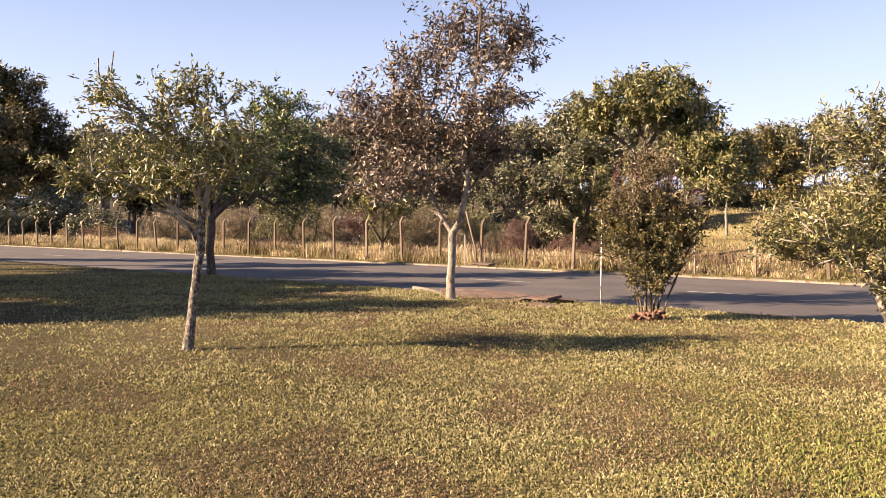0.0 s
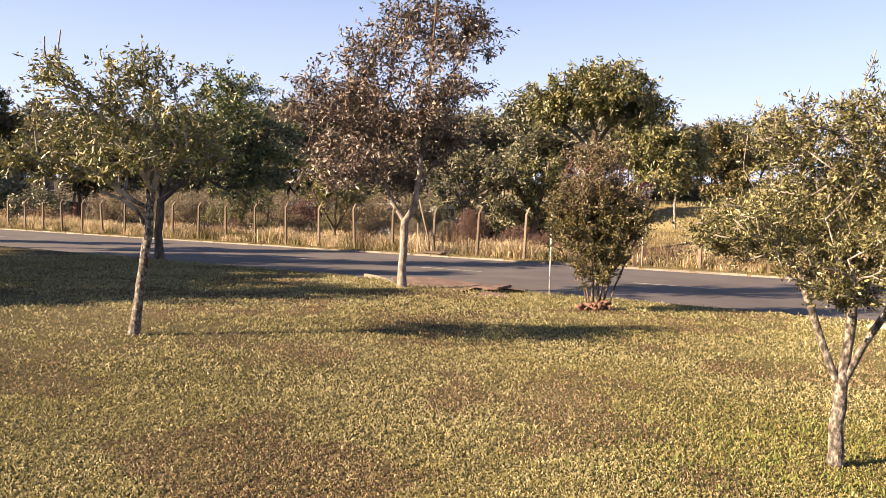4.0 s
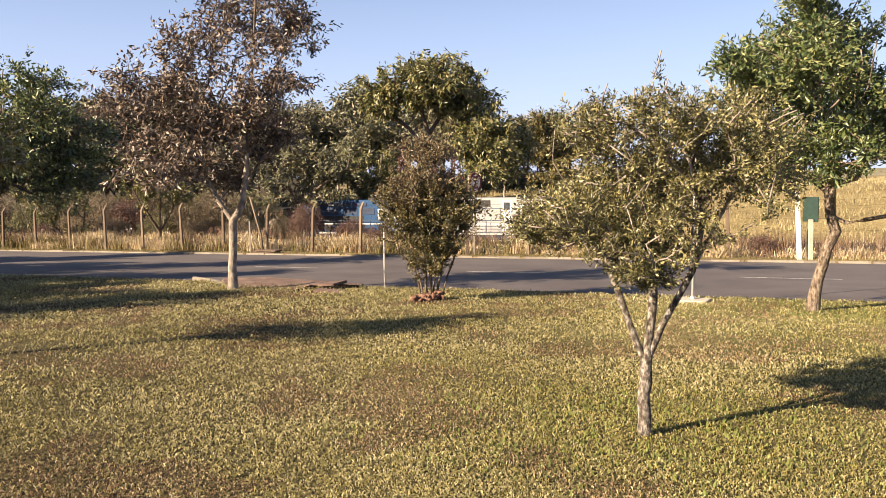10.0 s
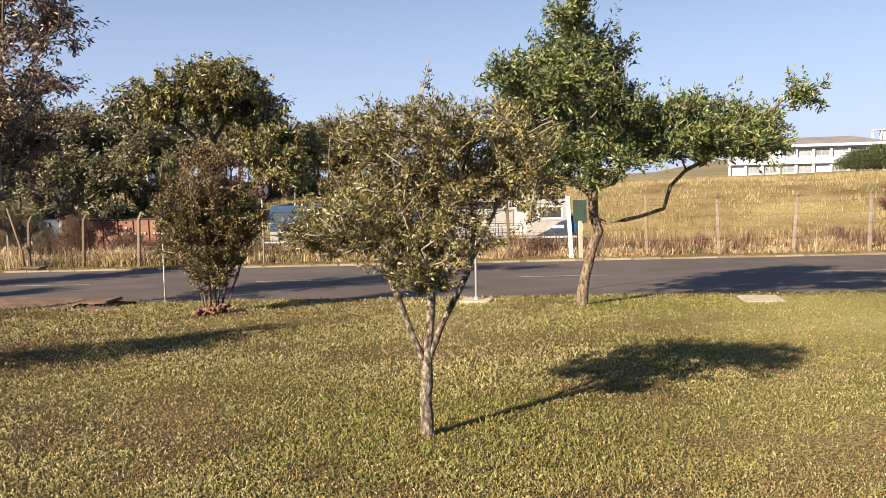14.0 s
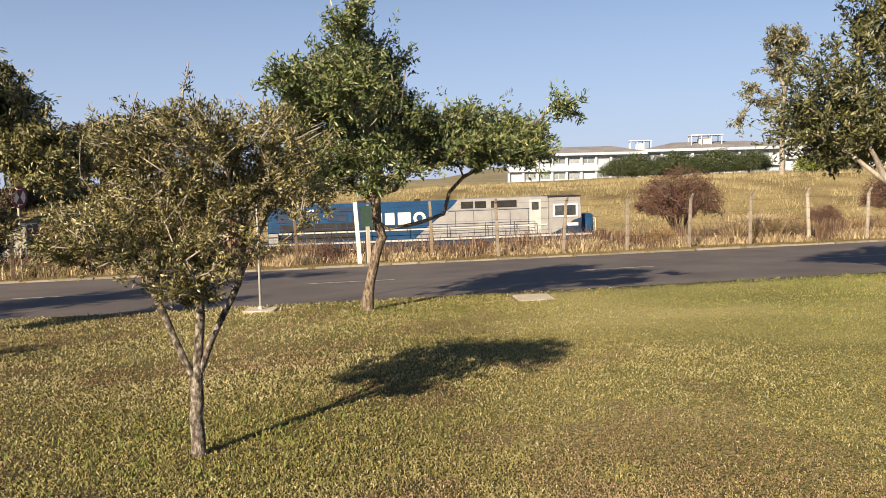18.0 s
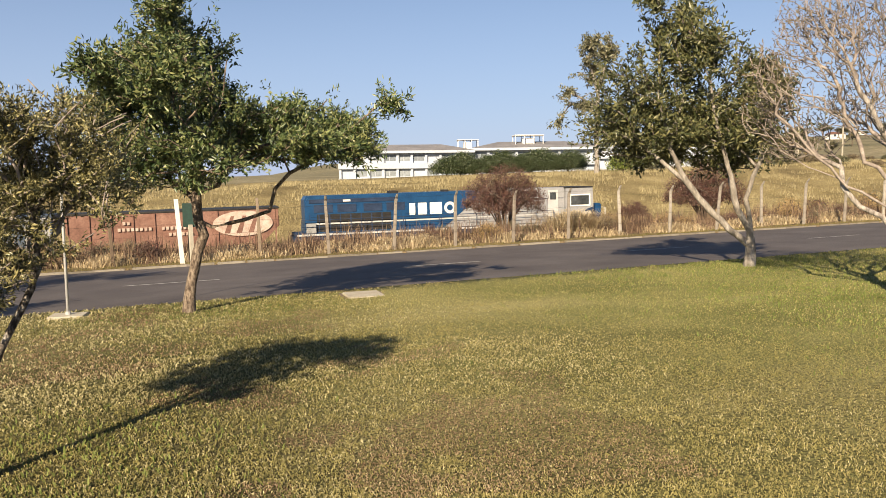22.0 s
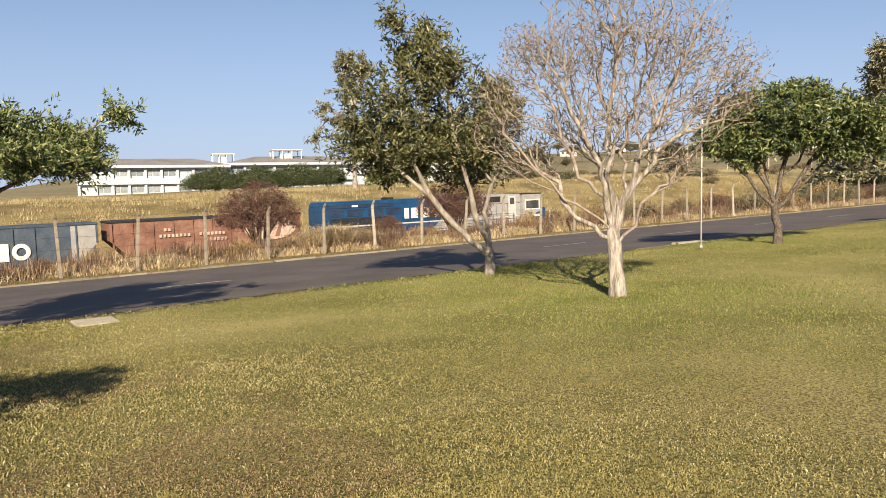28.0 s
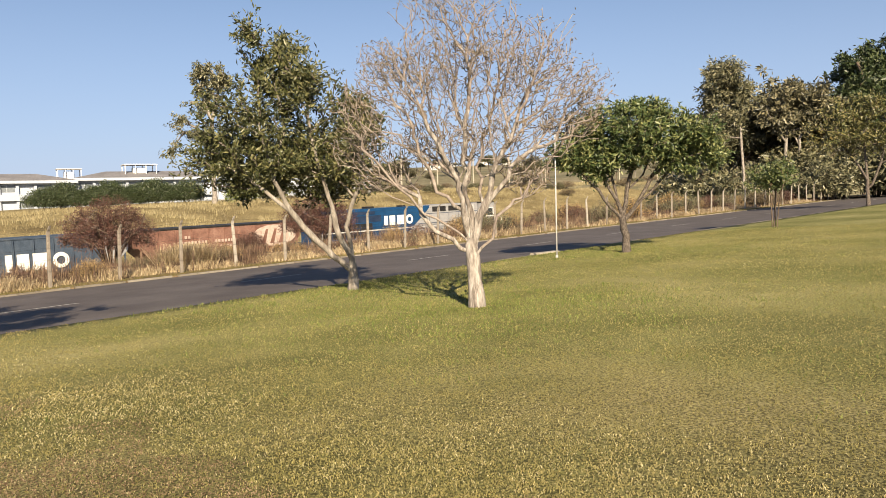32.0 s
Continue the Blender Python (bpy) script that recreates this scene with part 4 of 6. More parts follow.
tree("vee", "three_limbed_tree", "small ornamental tree whose pale trunk splits into three limbs, yellow-green leaves", M["bark_spot"], M["leaf_vee"], 0.043, tip_r=0.002, per=38, spread=0.062, size=(0.036, 0.0118), seed=6, extra=1.0, twig=M["bark_twig"], twigs=110, step=0.14, sides=12, flare=1.18, depth=1.55, gaps=0.3, droop=-0.1, stray=0.2, shoots=22)
tree("lean", "leaning_tree", "leaning tree with a crooked side limb and dark green leaves", M["bark_lean"], M["leaf_green"], 0.084, depth=1.3, fine_at=0.14, extra=1.0, twig=M["bark_lean"], per=27, spread=0.15, size=(0.098, 0.035), seed=7, twigs=85, sides=10, gaps=0.42, droop=0.0, stray=0.2)
tree("fork", "forked_tree", "forked pale-trunked tree with glossy green leaves", M["bark_tan"], M["leaf_fork"], 0.1, fine_at=0.22, extra=1.0, twig=M["bark_mid"], per=26, spread=0.2, size=(0.13, 0.046), seed=8, twigs=80, sides=10, depth=1.0, gaps=0.35, droop=0.0, stray=0.2)
tree("bare", "bare_tree", "leafless pale tan tree with a dome of fine twigs", M["bark_ridge"], M["leaf_tip"], 0.115, tip_r=0.0035, per=2, spread=0.05, size=(0.06, 0.018), seed=9, kink=0.2, twig=M["bark_twig"], extra=4, twigs=150, step=0.2, along=0.0, sides=12, taper=0.55, balance=0.45, sag=-0.1, gaps=0.0)
tree("round", "round_crowned_tree", "small tree with a dense round green crown and many fanning limbs", M["bark_mid"], M["leaf_green"], 0.115, per=26, spread=0.19, size=(0.15, 0.055), seed=10, twigs=85, step=0.3, kink=0.12, gaps=0.3)
tree("young", "young_tree", "young slim tree with a small leafy crown", M["bark_dark"], M["leaf_green"], 0.035, per=30, spread=0.2, size=(0.14, 0.055), seed=11, twigs=50)
tree("far_right", "verge_tree", "broad tree beside the road with olive foliage", M["bark_mid"], M["leaf_mid"], 0.13, tip_r=0.02, per=30, spread=0.45, size=(0.26, 0.1), seed=12, twigs=55, step=0.6)


# ---- road edge, fence and street furniture ----
def kerb_run(name, v0, v1, top, u0, u1, step, label, skip=()):
    """A row of kerb stones, each a piece of its own."""
    run = thing(name, pose(0, 0, 0), label, "kerb", kind="structure")
    shapes = []
    for k in range(4):
        rng = random.Random(k)
        b = box(0.008, step - 0.012, v0, v1, -0.25, top + rng.uniform(-0.008, 0.012), 0.012)
        d = bpy.data.meshes.new("kerb_stone")
        b.to_mesh(d)
        b.free()
        d.materials.append(M["kerb"])
        shapes.append(d)
    rng = random.Random(7)
    turn = math.degrees(math.atan2(UY, UX))
    n = int((u1 - u0) / step)
    for k in range(n):
        u = u0 + k * step
        if any(a < u < b for a, b in skip):
            continue
        x, y = road(u, 0)
        xa, ya = road(u, (v0 + v1) / 2)
        xb, yb = road(u + step, (v0 + v1) / 2)
        za, zb = land(xa, ya), land(xb, yb)
        ob = new("kerb_stone", rng.choice(shapes))
        ob.parent = run
        ob.matrix_basis = pose(x, y, za, 0, -math.degrees(math.atan2(zb - za, step)), turn + rng.uniform(-0.25, 0.25))
    return run


kerb_run("kerb_far", FAR - 0.02, FAR + 0.09, 0.012, -75, 105, 0.9, "row of pale concrete kerb stones along the far verge")
kerb_run("kerb_near", NEAR - 0.1, NEAR + 0.03, 0.0, -34, 66, 0.9, "row of low concrete kerb stones half buried in the lawn", skip=((-35, -16.0), (-13.6, -8.4), (-6.0, 9.0), (10.0, 17.5)))

dashes = thing("road_dashes", pose(0, 0, 0), "faded white dashes along the middle of the road", "road marking", kind="structure")
paint = material("worn_paint", [(0.16, 0.155, 0.15), (0.42, 0.41, 0.39), (0.55, 0.54, 0.52)], scale=9, fine=60, bump=0, fine_mix=0.4)
for k in range(-9, 13):
    verts = []
    for u in (-0.3 + 7.25 * k, 0.9 + 7.25 * k, 2.0 + 7.25 * k):
        for v in (MID - 0.06, MID + 0.06):
            x, y = road(u, v)
            verts.append((x, y, land(x, y) - 0.046 + 0.006))
    mesh("dash", verts, [(0, 2, 3, 1), (2, 4, 5, 3)], paint, dashes)


def fence_post(lean):
    """A square concrete post with a cranked top."""
    bm = bmesh.new()
    stops = [(-0.3, 0, 0.058), (0.0, 0, 0.056), (1.0, 0.0, 0.053), (1.72, 0.0, 0.05), (1.78, 0.012, 0.05), (1.98, 0.16, 0.042)]
    rings = []
    for z, back, w in stops:
        c = (lean * z, back, z)
        rings.append([bm.verts.new((c[0] + sx * w, c[1] + sy * w * 0.9, c[2] + (0.02 * sy if z > 1.75 else 0))) for sx, sy in ((-1, -1), (1, -1), (1, 1), (-1, 1))])
    for a, b in zip(rings, rings[1:]):
        for k in range(4):
            bm.faces.new((a[k], a[(k + 1) % 4], b[(k + 1) % 4], b[k]))
    bm.faces.new(rings[-1])
    bm.faces.new(rings[0][::-1])
    bmesh.ops.recalc_face_normals(bm, faces=bm.faces)
    bmesh.ops.bevel(bm, geom=[e for e in bm.edges if abs((e.verts[0].co - e.verts[1].co).z) > 0.1], offset=0.012, segments=1, affect="EDGES")
    return bm


fence = thing("fence", pose(0, 0, 0), "wire fence on weathered concrete posts with cranked tops", "fence")
post_shapes = []
for k, lean in enumerate((0.0, 0.015, -0.02, 0.035, -0.01)):
    d = bpy.data.meshes.new("post")
    b = fence_post(lean)
    b.to_mesh(d)
    b.free()
    d.materials.append(M["post"])
    post_shapes.append(d)
for k, lean in enumerate((0.02, -0.03, 0.0)):  # greyer posts further along
    d = post_shapes[k].copy()
    d.materials.clear()
    d.materials.append(M["post_grey"])
    post_shapes.append(d)
rng = random.Random(21)
fence_us = [-65.7 + 2.22 * k for k in range(-6, 26)]  # to about -10
fence_us += [-7.7, -5.4, -3.1, -0.8, 1.55, 3.9] + [6.3 + 2.42 * k for k in range(40)]
tops = []
for u in fence_us:
    if -10.4 < u < -9.0:
        continue
    x, y = road(u, FENCE)
    ob = new("post", rng.choice(post_shapes[:5] if u < 4 else post_shapes[5:]))
    ob.parent = fence
    turn = math.degrees(math.atan2(UY, UX)) + rng.uniform(-8, 8) + (180 if u > 4 else 0)
    ob.matrix_basis = pose(x, y, land(x, y) + 0.05 + rng.uniform(-0.05, 0.05), rng.uniform(-2.5, 2.5), rng.uniform(-2.5, 2.5), turn)
    tops.append((u, ob.matrix_basis.copy()))
for h, back in ((0.45, 0.07), (0.85, 0.07), (1.25, 0.07), (1.65, 0.07), (1.86, 0.11)):
    bm = bmesh.new()
    for (ua, a), (ub, b) in zip(tops, tops[1:]):
        p, q = a @ Vector((0, back, h)), b @ Vector((0, back, h))
        m = (p + q) / 2 - Vector((0, 0, 0.03))
        tube((p, m, q), 0.0035, 3, bm)
    part("wire", bm, M["black"], fence, "rusty wire strand")


def lamp_post(name, x, y, height, label, plate):
    ob = thing(name, on_land(x, y, -40), label, "lamp post", "lamp posts on the lawn")
    part("pole", tube([(0, 0, -0.1), (0, 0, height * 0.5), (0, 0, height)], [0.026, 0.022, 0.018], 10), M["facade_grey"], ob, smooth=True)
    part("collar", tube([(0, 0, 0.0), (0, 0, 0.1)], [0.045, 0.04], 10), M["facade_grey"], ob)
    if plate:
        part("base_plate", box(-0.28, 0.28, -0.22, 0.22, -0.05, 0.05, 0.015), M["concrete"], ob, "square concrete footing")
    part("arm", tube([(0, 0, height - 0.03), (0.1, 0, height + 0.03), (0.22, 0, height + 0.04)], 0.02, 6), M["grey_paint"], ob)
    part("lamp_head", box(0.16, 0.42, -0.06, 0.06, height, height + 0.07, 0.02), M["black"], ob, "small dark lamp head")
    return ob


lamp_post("lamp_post", 6.55, 12.6, 3.4, "slim white lamp post on a concrete footing", True)
lamp_post("lamp_post", 24.25, 0.8, 3.72, "slim white lamp post beside the road", False)
pole = thing("marker_pole", on_land(1.44, 16.15), "thin white pole at the lawn's edge", "pole")
part("pole", tube([(0, 0, -0.1), (0.01, 0, 1.8)], [0.016, 0.014], 8), M["white"], pole, smooth=True)
part("cap", tube([(0.01, 0, 1.8), (0.01, 0, 1.84)], [0.024, 0.02], 8), M["grey_paint"], pole)


M["sign_face"] = material("sign_face", [(0.62, 0.58, 0.55), (0.75, 0.72, 0.69)], scale=4, fine=30, bump=0, rough=0.5)


def road_sign(x, y, turn, height, radius, label):
    s = thing("road_sign", on_land(x, y, turn), label, "road sign")
    part("pole", tube([(0, 0, -0.2), (0, 0, height)], 0.035, 8), M["concrete"], s, smooth=True)
    disc = lambda r, y0, y1: prism([(r * math.cos(k * math.tau / 28), height - radius * 0.75 + r * math.sin(k * math.tau / 28)) for k in range(28)], y0, y1)
    plate = part("plate", disc(radius, -0.065, -0.05), M["sign_red"], s, "round sign plate with a dark red rim")
    part("face", disc(radius * 0.74, -0.07, -0.066), M["sign_face"], plate, "pale face of the sign")
    z = height - radius * 0.75
    r = radius * 0.8
    part("emblem", prism([(-r * 0.6, z + r * 0.8), (r * 0.6, z + r * 0.8), (0.1 * r, z), (r * 0.6, z - r * 0.8), (-r * 0.6, z - r * 0.8), (-0.1 * r, z)], -0.075, -0.0705), M["sign_red"], plate, "hourglass-shaped dark emblem")
    return s


sx, sy = road(-9.6, 27.0)
road_sign(sx, sy, 40, 2.95, 0.36, "round regulatory sign on a tall grey pole by the fence")
wood = thing("wooden_stake", on_land(*road(-9.95, 27.15)), "weathered wooden stake beside the sign pole", "stake")
part("stake", box(-0.06, 0.06, -0.05, 0.05, -0.2, 1.55, 0.012), M["post"], wood)
lean_pole = thing("leaning_pole", on_land(*road(-19.05, 27.2), -31), "crooked brown wooden pole leaning beside the fence", "pole")
part("pole", tube([(0, 0, -0.2), (-0.1, 0.02, 0.7), (-0.34, 0.05, 1.4), (-0.62, 0.06, 2.3)], [0.05, 0.046, 0.042, 0.036], 8), M["post"], lean_pole, smooth=True)
stake = thing("wooden_stake", on_land(*road(-19.55, 27.0)), "thin pale wooden stake by the fence", "stake")
part("stake", box(-0.028, 0.028, -0.025, 0.025, -0.2, 1.3, 0.006), M["concrete"], stake)
sx, sy = road(76.0, 26.9)
road_sign(sx, sy, 100, 2.6, 0.36, "dark-backed round road sign seen from behind")

board = thing("green_signboard", on_land(*road(1.3, 27.0), -62), "green signboard fixed to two pale posts, one tall and leaning", "signboard")
part("tall_post", tube([(0.04, 0, -0.3), (-0.05, 0, 1.1), (-0.12, 0, 2.12)], [0.085, 0.08, 0.078], 4), M["white"], board, "white-painted leaning post")
part("short_post", tube([(0.36, 0.05, -0.3), (0.33, 0.05, 1.28)], [0.085, 0.08], 4), M["concrete"], board, "short cream concrete post")
part("panel", box(0.02, 0.52, 0.12, 0.16, 1.2, 1.98, 0.01), M["green_panel"], board, "dark green panel")

slab = thing("manhole_slab", on_land(10.58, 9.77, -34), "flat pale concrete manhole slab in the lawn", "manhole cover")
part("slab", box(-0.34, 0.34, -0.36, 0.36, -0.06, 0.035, 0.02), M["concrete"], slab)
part("rim", box(-0.42, 0.42, -0.43, 0.43, -0.08, 0.008, 0.03), M["post"], slab, "bare earth-stained rim")
slab2 = thing("cover_slab", on_land(27.2, 1.35, -31), "narrow pale concrete kerb slab by the lamp post", "concrete slab")
part("slab", box(-0.7, 0.7, -0.14, 0.14, -0.06, 0.05, 0.02), M["concrete"], slab2)

# storm drain: sunken apron, inlet painted dark and broken cover slabs at the lawn's edge
dx, dy = road(-10.3, 14.5)
drain = thing("storm_drain", on_land(dx, dy, math.degrees(math.atan2(UY, UX))), "sunken storm drain with worn slabs and an inlet painted shade-black", "storm drain")
earth = material("stained_concrete", [(0.09, 0.058, 0.046), (0.15, 0.1, 0.08), (0.235, 0.165, 0.132)], scale=2.5, fine=40, bump=0.4, depth=0.01)


def flat_piece(outline, z0, z1):
    """A slab whose outline lies in the ground's plane."""
    b = prism(outline, z0, z1)
    bmesh.ops.transform(b, matrix=Matrix(((1, 0, 0, 0), (0, 0, 1, 0), (0, 1, 0, 0), (0, 0, 0, 1))), verts=b.verts)
    bmesh.ops.recalc_face_normals(b, faces=b.faces)
    return b


part("apron", flat_piece([(-1.5, 0.75), (-0.5, 1.15), (0.5, 1.05), (2.3, 0.8), (2.45, -0.8), (1.8, -1.2), (0.3, -1.0), (-0.7, -0.2)], -0.2, 0.03), earth, drain, "reddish worn apron")
part("cover", flat_piece([(-0.7, 0.5), (1.35, 0.25), (1.55, -0.95), (0.35, -0.8), (-0.75, 0.15)], 0.0, 0.035), earth, drain, "worn cover slab")
# raised near-black slabs stand in for the shade inside the inlet
shade_fill = material("inlet_shade", [(0.008, 0.007, 0.006), (0.016, 0.014, 0.012)], scale=4, fine=20, bump=0, rough=1.0, spec=0.0)
part("inlet", flat_piece([(1.4, 0.1), (1.62, 0.1), (1.75, -1.05), (1.58, -1.05)], 0.0, 0.075), shade_fill, drain, "near-black slab painted as shade in the inlet slot")
part("inlet", flat_piece([(1.75, 0.35), (2.5, 0.2), (2.3, -1.1), (1.95, -1.1)], 0.0, 0.08), shade_fill, drain, "near-black slab painted as shade in the inlet mouth")
b = box(-0.52, 0.52, -0.25, 0.25, 0.0, 0.06, 0.02)
bmesh.ops.transform(b, matrix=pose(1.6, 0.2, 0.04, 3, -6, -10), verts=b.verts)
part("cover", b, earth, drain, "tilted broken cover slab")
b = box(-0.32, 0.3, -0.16, 0.16, 0.0, 0.06, 0.015)
bmesh.ops.transform(b, matrix=pose(2.35, -0.75, 0.05, 0, 3, 12), verts=b.verts)
part("cover", b, earth, drain, "small broken slab piece")
arc = [(-2.35, 0.72), (-1.6, 0.5), (-0.9, 0.05), (-0.3, -0.55), (0.35, -1.05), (1.2, -1.22), (1.9, -1.28), (2.45, -0.95), (2.5, 0.1)]
for (xa, ya), (xb, yb) in zip(arc, arc[1:]):
    ln = math.hypot(xb - xa, yb - ya)
    b = box(-ln / 2 + 0.01, ln / 2 - 0.01, -0.045, 0.045, -0.1, 0.028, 0.012)
    bmesh.ops.transform(b, matrix=pose((xa + xb) / 2, (ya + yb) / 2, 0, 0, 0, math.degrees(math.atan2(yb - ya, xb - xa))), verts=b.verts)
    part("edge_stone", b, M["kerb"], drain)
ob = thing("inlet_box", on_land(*road(-18.45, 26.6), -31), "low broken concrete inlet box at the far kerb", "drain box")
part("body", box(-0.62, 0.5, -0.26, 0.26, -0.1, 0.08, 0.03), earth, ob)
part("lid", box(-0.35, 0.6, -0.3, 0.24, 0.08, 0.14, 0.02), M["post"], ob, "cracked lid slab")

# knotty roots at the foot of the shrub
root = thing("root_stump", on_land(2.05, 13.72, 10), "reddish knotty root stump at the shrub's foot", "stump")
for k in range(19):
    a = k * 2.4
    b = bmesh.new()
    bmesh.ops.create_icosphere(b, subdivisions=2, radius=0.034 + 0.013 * (k % 3))
    for v in b.verts:
        v.co *= 1 + 1.5 * noise.noise(v.co * 22 + Vector((k, 0, 0)))
    bmesh.ops.transform(b, matrix=pose((0.08 + 0.011 * k) * math.cos(a), (0.05 + 0.008 * k) * math.sin(a), 0.09 - 0.004 * k, 20 * k, 30 * k, 0) @ Matrix.Diagonal((1.1, 0.9, 2.1, 1)), verts=b.verts)
    part("root", b, M["root"], root, smooth=True)


# ---- the railway ----
def track(s, w, z=0.0):
    return s * TX - w * TY, s * TY + w * TX, rail_z(s) + z


line = thing("railway_track", pose(0, 0, 0), "single railway track on a low ballast bed", "railway", kind="structure")
ss = [-160 + 8 * k for k in range(44)]
verts, faces = [], []
for s in ss:
    for w, z in ((-2.6, -0.55), (-1.5, -0.16), (1.5, -0.16), (2.6, -0.55)):
        verts.append(track(s, TRACK + w, z))
for i in range(len(ss) - 1):
    for j in range(3):
        a = i * 4 + j
        faces.append((a, a + 4, a + 5, a + 1))
mesh("ballast", verts, faces, M["asphalt"], line)
for side in (-0.53, 0.53):
    verts, faces = [], []
    for s in ss:
        for w, z in ((-0.035, -0.15), (0.035, -0.15), (0.035, 0), (-0.035, 0)):
            verts.append(track(s, TRACK + side + w, z))
    for i in range(len(ss) - 1):
        for j in range(4):
            faces.append((i * 4 + j, i * 4 + (j + 1) % 4, i * 4 + 4 + (j + 1) % 4, i * 4 + 4 + j))
    mesh("rail", verts, faces, M["steel"], line)


def wheelset(parent, x, r=0.5):
    b = bmesh.new()
    for y in (-0.62, 0.56):
        tube([(x, y, r), (x, y + 0.06, r)], r, 14, b)
    tube([(x, -0.6, r), (x, 0.6, r)], 0.08, 6, b)
    return part("wheelset", b, M["black"], parent)


def rail_thing(name, label, category):
    """Local x runs along the train, -y faces the road, z up from the rail."""
    return tagged(new(name), label=label, category=category)


def locomotive():
    L = rail_thing("locomotive", "blue and pale grey diesel locomotive with white marks and side railings", "locomotive")
    # front of the cab at x = 0, body runs back to -21.9
    part("underframe", box(-22.0, 1.0, -1.4, 1.4, 1.35, 1.85, 0.03), M["navy"], L, "dark blue frame")
    part("sill_stripe", box(-21.1, -2.3, -1.085, -1.05, 2.62, 2.72), M["facade_grey"], L, "white stripe along the sill")
    part("mid_stripe", box(-21.8, 0.7, -1.435, -1.41, 1.9, 2.02), M["facade_grey"], L, "pale stripe along the walkway")
    part("lower_stripe", box(-21.9, 0.7, -1.43, -1.405, 1.38, 1.52), M["white"], L)
    part("walkway", box(-21.9, 0.9, -1.42, 1.42, 1.85, 2.05, 0.01), M["navy"], L)
    hood = prism([(-21.2, 2.05), (-11.4, 2.05), (-10.6, 2.75), (-9.65, 3.45), (-8.85, 4.1), (-8.45, 4.5), (-8.45, 4.55), (-21.05, 4.55), (-21.2, 4.3)], -1.05, 1.05)
    bmesh.ops.bevel(hood, geom=[e for e in hood.edges if abs(e.verts[0].co.y - e.verts[1].co.y) < 0.01 and e.verts[0].co.z > 4.2 and e.verts[1].co.z > 4.2], offset=0.12, segments=2, affect="EDGES")
    hood = part("long_hood", hood, M["blue"], L, "blue engine hood")
    body = prism([(-11.35, 2.06), (-2.2, 2.06), (-2.2, 4.58), (-8.42, 4.58), (-8.42, 4.5), (-8.82, 4.1), (-9.62, 3.45), (-10.57, 2.75)], -1.045, 1.045)
    mid = part("equipment_body", body, M["loco_grey"], L, "pale grey louvred body")
    for a, b in ((-8.19, -7.36), (-7.24, -6.48), (-6.13, -4.38)):
        part("grille", box(a, b, -1.075, -1.04, 3.95, 4.42, 0.01), M["black"], mid, "dark air grille")
    for k in range(5):
        part("door_seam", box(-8.6 + 1.25 * k, -8.57 + 1.25 * k, -1.055, -1.04, 2.1, 3.75), M["navy"], mid)
    part("body_seam", box(-9.1, -2.25, -1.055, -1.04, 3.78, 3.82), M["navy"], mid)
    cab = prism([(-2.18, 1.9), (0.0, 1.9), (0.02, 3.2), (-0.05, 4.5), (-2.18, 4.5)], -1.36, 1.36)
    cab = part("cab", cab, M["loco_grey"], L, "pale grey driver's cab")
    part("cab_roof", box(-2.25, 0.05, -1.3, 1.3, 4.5, 4.6, 0.03), M["black"], cab)
    part("cab_window", box(-1.82, -0.34, -1.385, -1.35, 3.25, 3.98, 0.02), M["glass"], cab, "dark side window")
    part("window_frame", box(-1.92, -0.24, -1.372, -1.362, 3.17, 4.06, 0.02), M["white"], cab)
    part("door_window", box(-3.34, -2.85, -1.075, -1.04, 3.7, 4.25, 0.02), M["glass"], mid, "small door window")
    part("cab_door", box(-3.5, -2.7, -1.06, -1.042, 2.1, 4.4, 0.01), M["facade_grey"], mid)
    part("windscreen", box(0.0, 0.05, -1.15, 1.15, 3.5, 4.2, 0.02), M["glass"], cab)
    part("cab_skirt", prism([(-2.1, 2.06), (0.0, 2.06), (0.0, 3.1), (-0.5, 2.95), (-1.2, 2.45)], -1.372, -1.362), M["navy"], cab, "dark blue swoosh")
    part("nose", box(0.02, 1.0, -0.75, 0.75, 2.05, 3.3, 0.08), M["blue"], L, "short blue nose")
    # flat black plate with slats stands for the louvred recess
    part("recess", box(-20.4, -15.3, -1.07, -1.045, 2.12, 3.3, 0.01), M["black"], hood, "flat black plate for the dark louvred recess")
    for k in range(7):
        part("bay_slat", box(-20.3 + 0.72 * k, -20.22 + 0.72 * k, -1.085, -1.068, 2.15, 3.28), M["navy"], hood)
    part("rear_locker", box(-21.15, -20.5, -1.3, -1.0, 2.06, 2.72, 0.03), M["grey_paint"], hood, "pale grey locker")
    for x in (-20.6, -19.0, -17.2, -15.6):
        part("louvre", box(x, x + 1.3, -1.075, -1.045, 3.4, 3.95, 0.01), M["navy"], hood, "dark radiator louvres")
    part("upper_band", box(-20.9, -15.0, -1.085, -1.04, 4.05, 4.32, 0.01), M["navy"], hood)
    part("stack_block", box(-15.2, -14.6, -0.5, 0.5, 4.5, 4.72, 0.03), M["black"], hood)
    part("vent", box(-11.3, -10.9, -0.4, 0.4, 4.5, 4.68, 0.02), M["black"], hood)
    for k in range(9):
        part("hood_seam", box(-20.9 + 1.05 * k, -20.87 + 1.05 * k, -1.058, -1.04, 2.1, 3.3), M["navy"], hood)
    # plain white mark: four rounded blocks, the last one a ring
    mark_x = -13.98
    for a, b in ((0.0, 0.42), (0.62, 1.26), (1.48, 2.36)):
        part("mark", box(mark_x + a, mark_x + b, -1.072, -1.045, 3.02, 3.84, 0.02), M["white"], hood, "plain white block mark")
    ring = bmesh.new()
    c = (mark_x + 2.95, 3.43)
